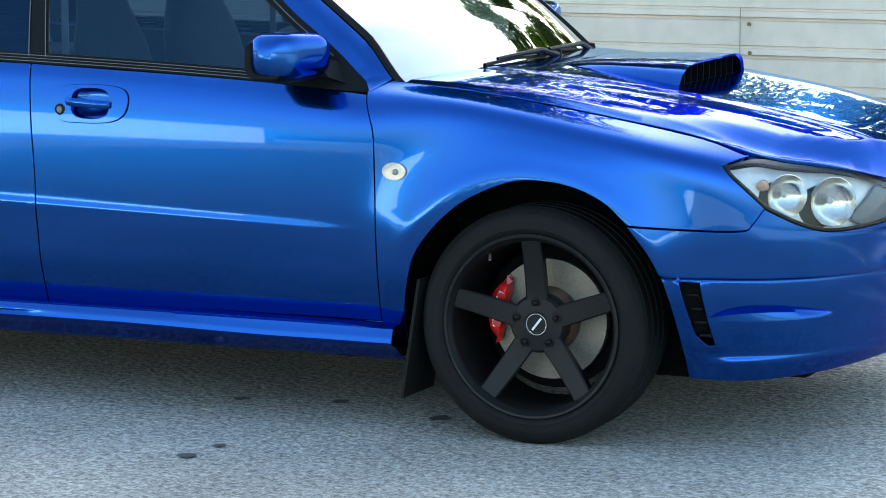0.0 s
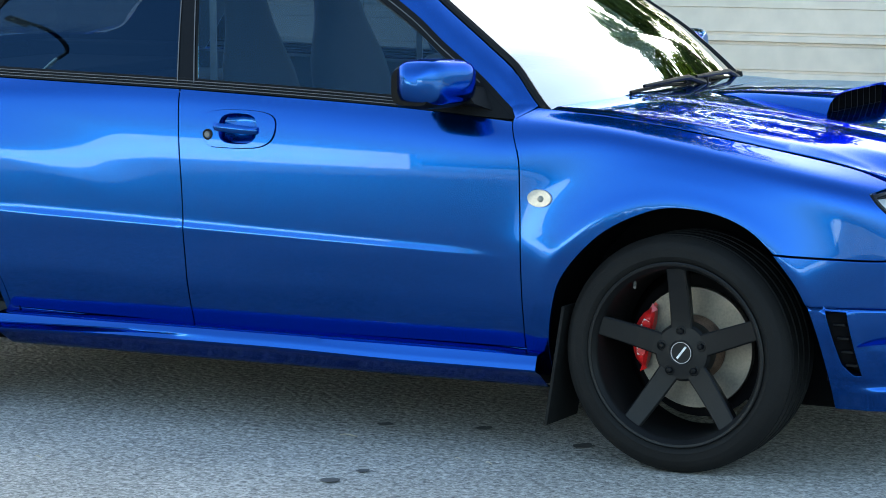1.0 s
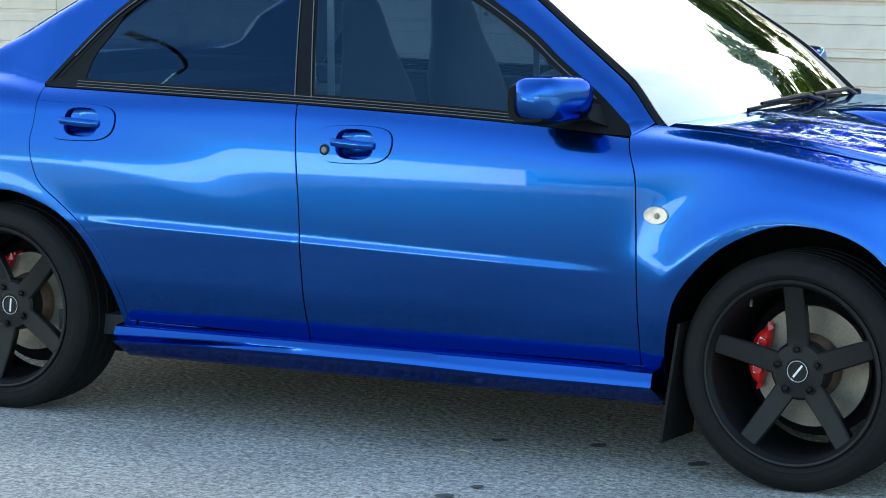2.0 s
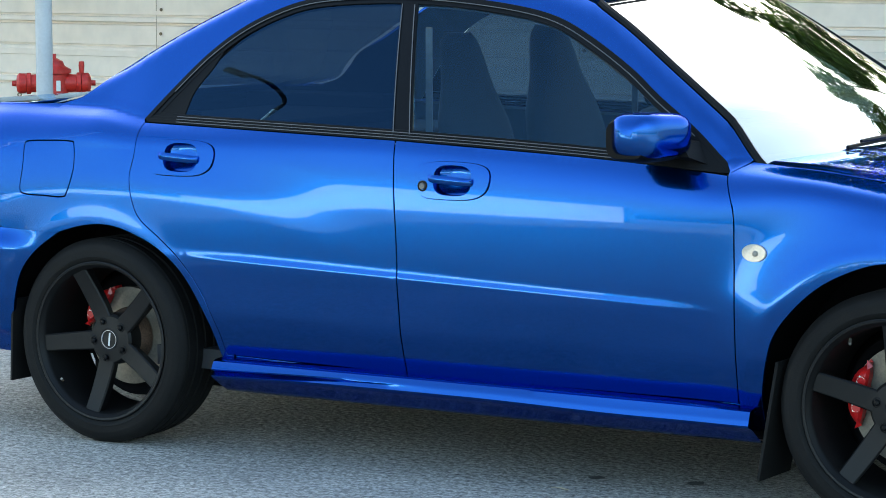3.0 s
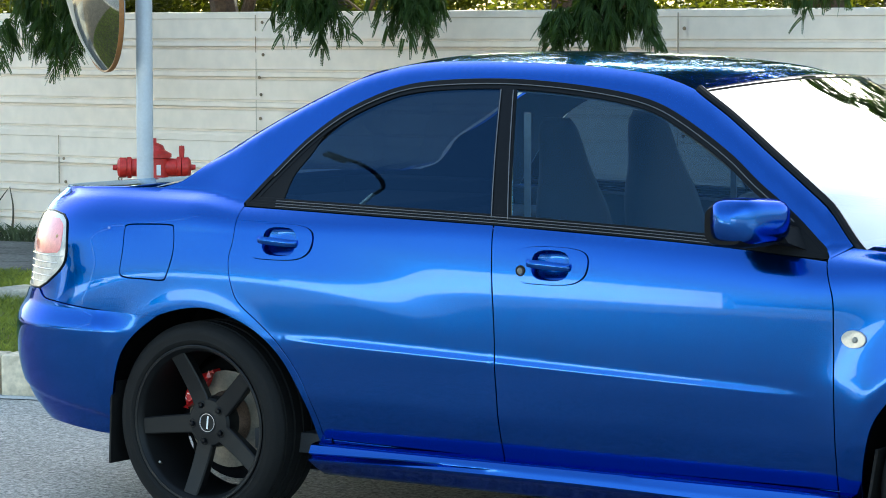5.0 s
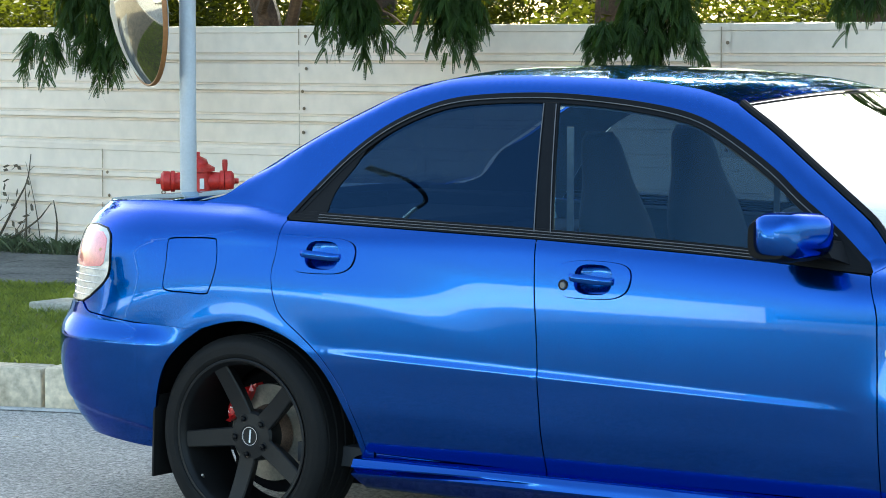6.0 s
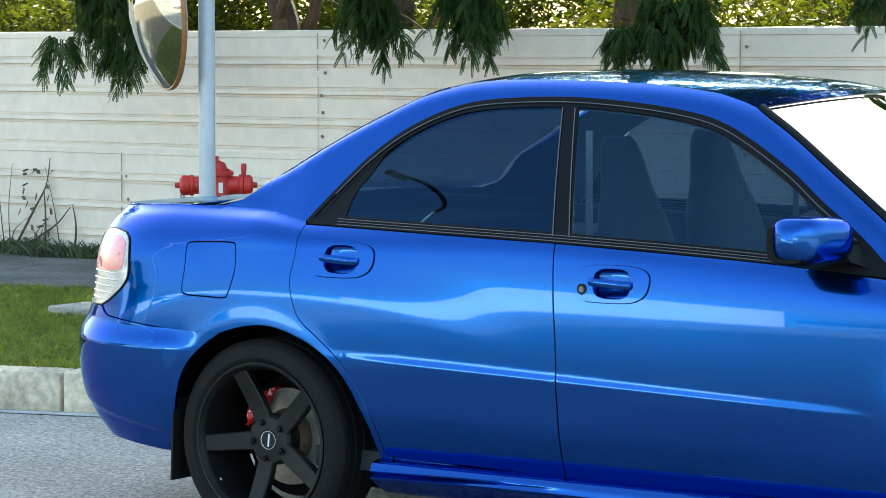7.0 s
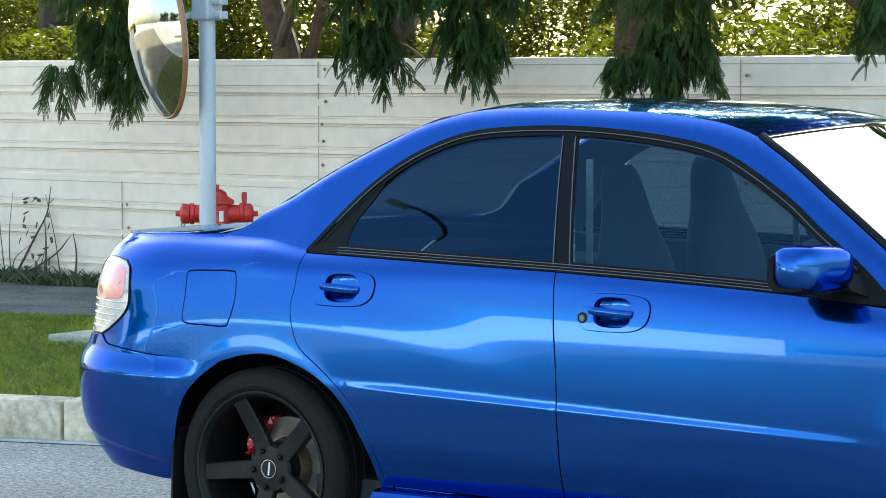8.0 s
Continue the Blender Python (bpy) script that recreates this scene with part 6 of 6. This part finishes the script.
for k, s in enumerate(shrub_rows):
    sh = thing("shrub", Matrix.Translation((s[0], s[1], 0.15)), "yellow-green sunlit shrub beyond the hoarding", "shrub", "shrubs beyond the hoarding")
    g = leaf_cloud([s], 11000, 0.040, 60 + k)
    piece("crown", (g[0] - np.array([s[0], s[1], 0.15]), g[1], None), LEAF_LIGHT, sh, smooth=False)
    for j in range(3):
        part("stem", limb([(0, 0, 0), (0.15 * (j - 1), 0.05 * j, 0.5), (0.4 * (j - 1), 0.1 * j, 1.1)], 0.03, 0.01, 6), BARK, sh, smooth=True)
# a dense dark hedge far behind the shrubs
for k, (x, y, h) in enumerate(((-19.5, 16.0, 1.7), (-16.6, 16.4, 1.9), (-13.6, 16.0, 1.6), (-10.9, 16.6, 1.2), (-8.4, 16.0, 1.7), (-6.2, 16.4, 1.2))):
    hg = thing("hedge", Matrix.Translation((x, y, 0.15)), "dense green hedge far behind the hoarding", "hedge", "hedges far behind the hoarding")
    piece("crown", leaf_cloud([(0, 0, 0.9, 1.5, 0.7, 0.9), (0.3, 0, h + 0.5, 1.4, 0.7, 0.8), (-0.5, 0.2, h + 1.0, 1.0, 0.6, 0.6)], 5200, 0.075, 400 + k), LEAF_LIGHT, hg, smooth=False)
    part("stem", limb([(0, 0, -0.1), (0.1, 0, 0.9), (0.2, 0, 1.9)], 0.06, 0.02, 6), BARK, hg, smooth=True)
wood_c = []
wr = random.Random(9)
for k in range(40):
    a = wr.uniform(-75, 30)
    d = wr.uniform(60, 90)
    wood_c.append((d * math.sin(radians(a)), d * math.cos(radians(a)), wr.uniform(0.4, 1.2), 4.5, 4.0, wr.uniform(1.0, 1.9)))
g = leaf_cloud(wood_c, 26000, 0.45, 77)
tagged(piece("far_woods", g, LEAF_LIGHT, smooth=False), "hazy distant woods beyond the hoarding", "woods", kind="stuff")

# across the road, unseen behind the viewer, put in for reflections: open bright sky under street trees, low walls,
# parked white cars
low_wall = thing("low_wall", Matrix.Translation((-3.0, -26.0, 0)), "long low white painted kerb wall across the road", "wall")
part("wall_panel", boxed((-8.6, -0.2, 0), (9, 0, 0.75), 0.02), mat("low_wall_paint", (0.74, 0.73, 0.70), 0.7, vary=0.08, scale=0.5, fine=6), low_wall)
part("coping", boxed((-8.62, -0.25, 0.75), (9.05, 0.05, 0.82), 0.01), PALE_WALL, low_wall)
LEAF_DEEP = mat("deep_green_leaves", (0.032, 0.055, 0.014), 0.6, vary=0.4, scale=0.6, fine=5, color2=(0.012, 0.022, 0.008))
for k in range(4):
    x, y = -58 + 6.3 * k + wr.uniform(-1, 1), -27 + wr.uniform(-2, 2)
    t = thing("street_tree", Matrix.Translation((x, y, 0)), "leafy street tree across the road", "tree", "trees across the road")
    part("trunk", limb([(0, 0, -0.1), (0.1, 0, 1.8), (0.0, 0.2, 3.4), (0.2, 0, 5.2)], 0.20, 0.06), BARK, t, smooth=True)
    cl = [(wr.uniform(-2.2, 2.2), wr.uniform(-1.5, 1.5), 2.6 + 2.6 * q / 11, 1.5, 1.3, 0.9) for q in range(12)]
    piece("crown", leaf_cloud(cl, 12000, 0.28, 200 + k), LEAF_DEEP, t, smooth=False)


def plain_car(x, y, turn, seed):
    c = thing("parked_car", pose(x, y, 0, 0, 0, turn), "white hatchback parked across the road", "car", "white parked cars")
    white = mat("white_car_paint", (0.78, 0.78, 0.77), 0.35, coat=1.0, vary=0.04)
    rows = []
    for xx, h0, h1, w in ((-2.1, 0.35, 0.75, 0.70), (-2.0, 0.22, 0.92, 0.82), (-1.2, 0.20, 0.95, 0.86), (0.6, 0.20, 0.93, 0.86), (1.5, 0.20, 0.85, 0.84), (2.0, 0.25, 0.72, 0.76), (2.15, 0.35, 0.6, 0.6)):
        rows.append([(xx, w * a, h0 + (h1 - h0) * b) for a, b in ((-0.9, 0), (-1, 0.15), (-1, 0.7), (-0.92, 1), (0.92, 1), (1, 0.7), (1, 0.15), (0.9, 0))])
    part("body", loft(rows, close=True, caps=True), white, c, smooth=True, sharp=50)
    rows = [[(xx, w * a, h) for a in (-1, 1)] for xx, h, w in ((-1.95, 0.93, 0.74), (-1.6, 1.40, 0.62), (0.0, 1.46, 0.62), (0.95, 0.92, 0.74))]
    part("cabin_top", loft([[(xx, y_ * 0.98, z_ + 0.02) for xx, y_, z_ in r] for r in rows]), white, c)
    for s in (-1, 1):
        bm = bmesh.new()
        bm.faces.new([bm.verts.new((r[0][0] * 0.98, s * abs(r[0][1]), r[0][2])) for r in rows])
        part("side_window", bm, GLOSS_BLACK, c)
        for wx in (-1.3, 1.35):
            part("wheel", lathe([(0, 0.09), (0.18, 0.09), (0.31, 0.08), (0.31, -0.1), (0, -0.1)], 24, pose(wx, s * 0.80, 0.31, -90 * s)), RUBBER, c, smooth=True, sharp=30)
    return c


plain_car(-13.5, -6.3, 70, 1)
plain_car(-17.0, -9.5, 65, 2)
plain_car(-24.0, -24.0, 5, 3)

# a street lamp across the road with a crook-shaped arm
lamp = thing("street_lamp", Matrix.Translation((-9.53, -7.30, 0)), "tall pale street lamp with a dark curved arm", "street lamp")
part("pole", lathe([(0, 0), (0.075, 0), (0.075, 0.9), (0.05, 1.0), (0.040, 8.25), (0, 8.26)], 18), mat("pale_pole_paint", (0.70, 0.70, 0.68), 0.5, vary=0.08), lamp, smooth=True)
crook = [Vector((-0.652 * u, 0.758 * u, z)) for u, z in ((0.0, 8.22), (-0.03, 8.45), (0.03, 8.60), (0.18, 8.72), (0.38, 8.81), (0.58, 8.85), (0.75, 8.84), (0.95, 8.78))]
part("arm", tube(spline(crook, 5), 0.036, 10), GLOSS_BLACK, lamp, "dark curved arm", smooth=True)
part("lamp_head", boxed((-0.16, -0.07, -0.05), (0.16, 0.07, 0.04), 0.03, 3, pose(-0.652 * 0.9, 0.758 * 0.9, 8.80, 0, 0, 130)), GLOSS_BLACK, lamp, "dark flat lamp head", smooth=True)

# a long white boundary wall and a pale concrete yard further along, added to give the doors a pale band to reflect
wall = thing("boundary_wall", Matrix.Translation((-34.0, -24.0, 0)), "long white wall across the road, added out of view for reflections", "wall")
part("wall_panel", boxed((-30, -0.2, 0), (21.6, 0, 1.45), 0.01), mat("white_wall_paint", (0.80, 0.79, 0.76), 0.7, vary=0.05, scale=0.5, fine=6), wall)
part("gate_panel", boxed((15.4, -0.1, 0), (21.6, 0.12, 2.55), 0.02), mat("white_gate_paint", (0.80, 0.79, 0.77), 0.6, vary=0.05, scale=0.5, fine=6), wall, "taller white panel in the boundary wall")
part("coping", boxed((-30.1, -0.26, 1.45), (21.62, 0.06, 1.55), 0.01), PALE_WALL, wall)
yard = loft([[(x, -23.9, 0.012) for x in np.linspace(-64, -11, 20)], [(x, -15.0, 0.012) for x in np.linspace(-64, -11, 20)]])
tagged(part("yard", yard, mat("pale_concrete_yard", (0.36, 0.35, 0.33), 0.85, vary=0.12, scale=0.6, fine=12)), "pale concrete yard across the road", "pavement", kind="structure")

# litter on the asphalt
for k, (x, y, ln, a) in enumerate(((-0.99, -0.78, 0.055, 5), (-0.48, -0.95, 0.022, -12), (0.31, -1.12, 0.032, 35), (-0.58, -0.93, 0.02, 60), (-1.6, -1.4, 0.02, 20), (-4.6, 0.4, 0.04, 70))):
    bm = bmesh.new()
    m = pose(x, y, 0.004, 0, 0, a)
    rows = [[m @ Vector((ln * (t - 0.5), 0.09 * ln * math.sin(math.pi * t) * s + 0.05 * ln * math.sin(3 * t), 0.001 + 0.002 * abs(s) + 0.002 * math.sin(5 * t))) for s in (-1, 0, 1)] for t in np.linspace(0.02, 0.98, 6)]
    tagged(part("fallen_leaf", loft(rows), mat("straw", (0.50, 0.42, 0.28), 0.8, vary=0.2), smooth=True), "small dry straw-coloured leaf lying on the asphalt", "leaf", "fallen leaves")
slab = part("concrete_slab", boxed((-6.95, 3.05, 0.14), (-6.1, 3.35, 0.205), 0.01), mat("dull_concrete", (0.40, 0.37, 0.30), 0.9, vary=0.35, scale=5, fine=60, bump=0.002))
tagged(slab, "flat concrete block lying in the lawn", "concrete block")

# dark tar spots on the road
for k, (x, y, ln) in enumerate(((-0.98, -0.58, 0.04), (-0.76, -1.31, 0.045), (-0.74, -1.17, 0.03), (-0.70, -0.51, 0.04), (-0.35, -0.62, 0.05), (-5.0, 0.1, 0.05))):
    tr = random.Random(500 + k)
    bm = bmesh.new()
    ring = [(x + ln * (0.45 + 0.25 * tr.random()) * math.cos(a), y + ln * (0.5 + 0.35 * tr.random()) * math.sin(a), 0.0042) for a in np.arange(14) * math.pi / 7]
    bm.faces.new([bm.verts.new(p) for p in ring])
    tagged(part("tar_spot", bm, mat("tar", (0.085, 0.082, 0.078), 0.8, vary=0.3, scale=30, fine=200)), "small dark tar spot on the asphalt", "tar spot", "tar spots")

# bare branches behind the hoarding
for k, path in enumerate(([(-6.9, 9.0, 0.2), (-6.6, 8.9, 1.4), (-6.2, 8.8, 2.1), (-5.4, 8.6, 2.7)], [(-3.6, 7.6, 0.2), (-3.5, 7.6, 1.5), (-3.1, 7.5, 2.0), (-2.6, 7.4, 2.6)], [(-3.7, 7.8, 0.2), (-4.0, 7.7, 1.6), (-3.9, 7.6, 2.2), (-4.3, 7.4, 2.9)], [(-9.3, 9.6, 0.2), (-9.0, 9.4, 1.5), (-8.4, 9.2, 2.1), (-7.6, 9.0, 2.4)], [(-9.2, 9.7, 0.2), (-9.5, 9.5, 1.6), (-10.1, 9.3, 2.3)])):
    s = thing("sapling", Matrix.Translation(path[0]), "thin dark leafless sapling behind the hoarding", "sapling", "saplings behind the hoarding")
    q = [Vector(p) - Vector(path[0]) for p in path]
    part("trunk", limb(q, 0.045 if k < 3 else 0.03, 0.012), BARK, s, smooth=True)
    for j, side in enumerate((-1, 1, -1, 1)):
        b0 = q[1].lerp(q[2], 0.2 + 0.25 * j)
        part("twig", limb([b0, b0 + Vector((0.22 * side, -0.05, 0.16)), b0 + Vector((0.5 * side, -0.1, 0.22 + 0.05 * j))], 0.010, 0.004, 6), BARK, s, smooth=True)
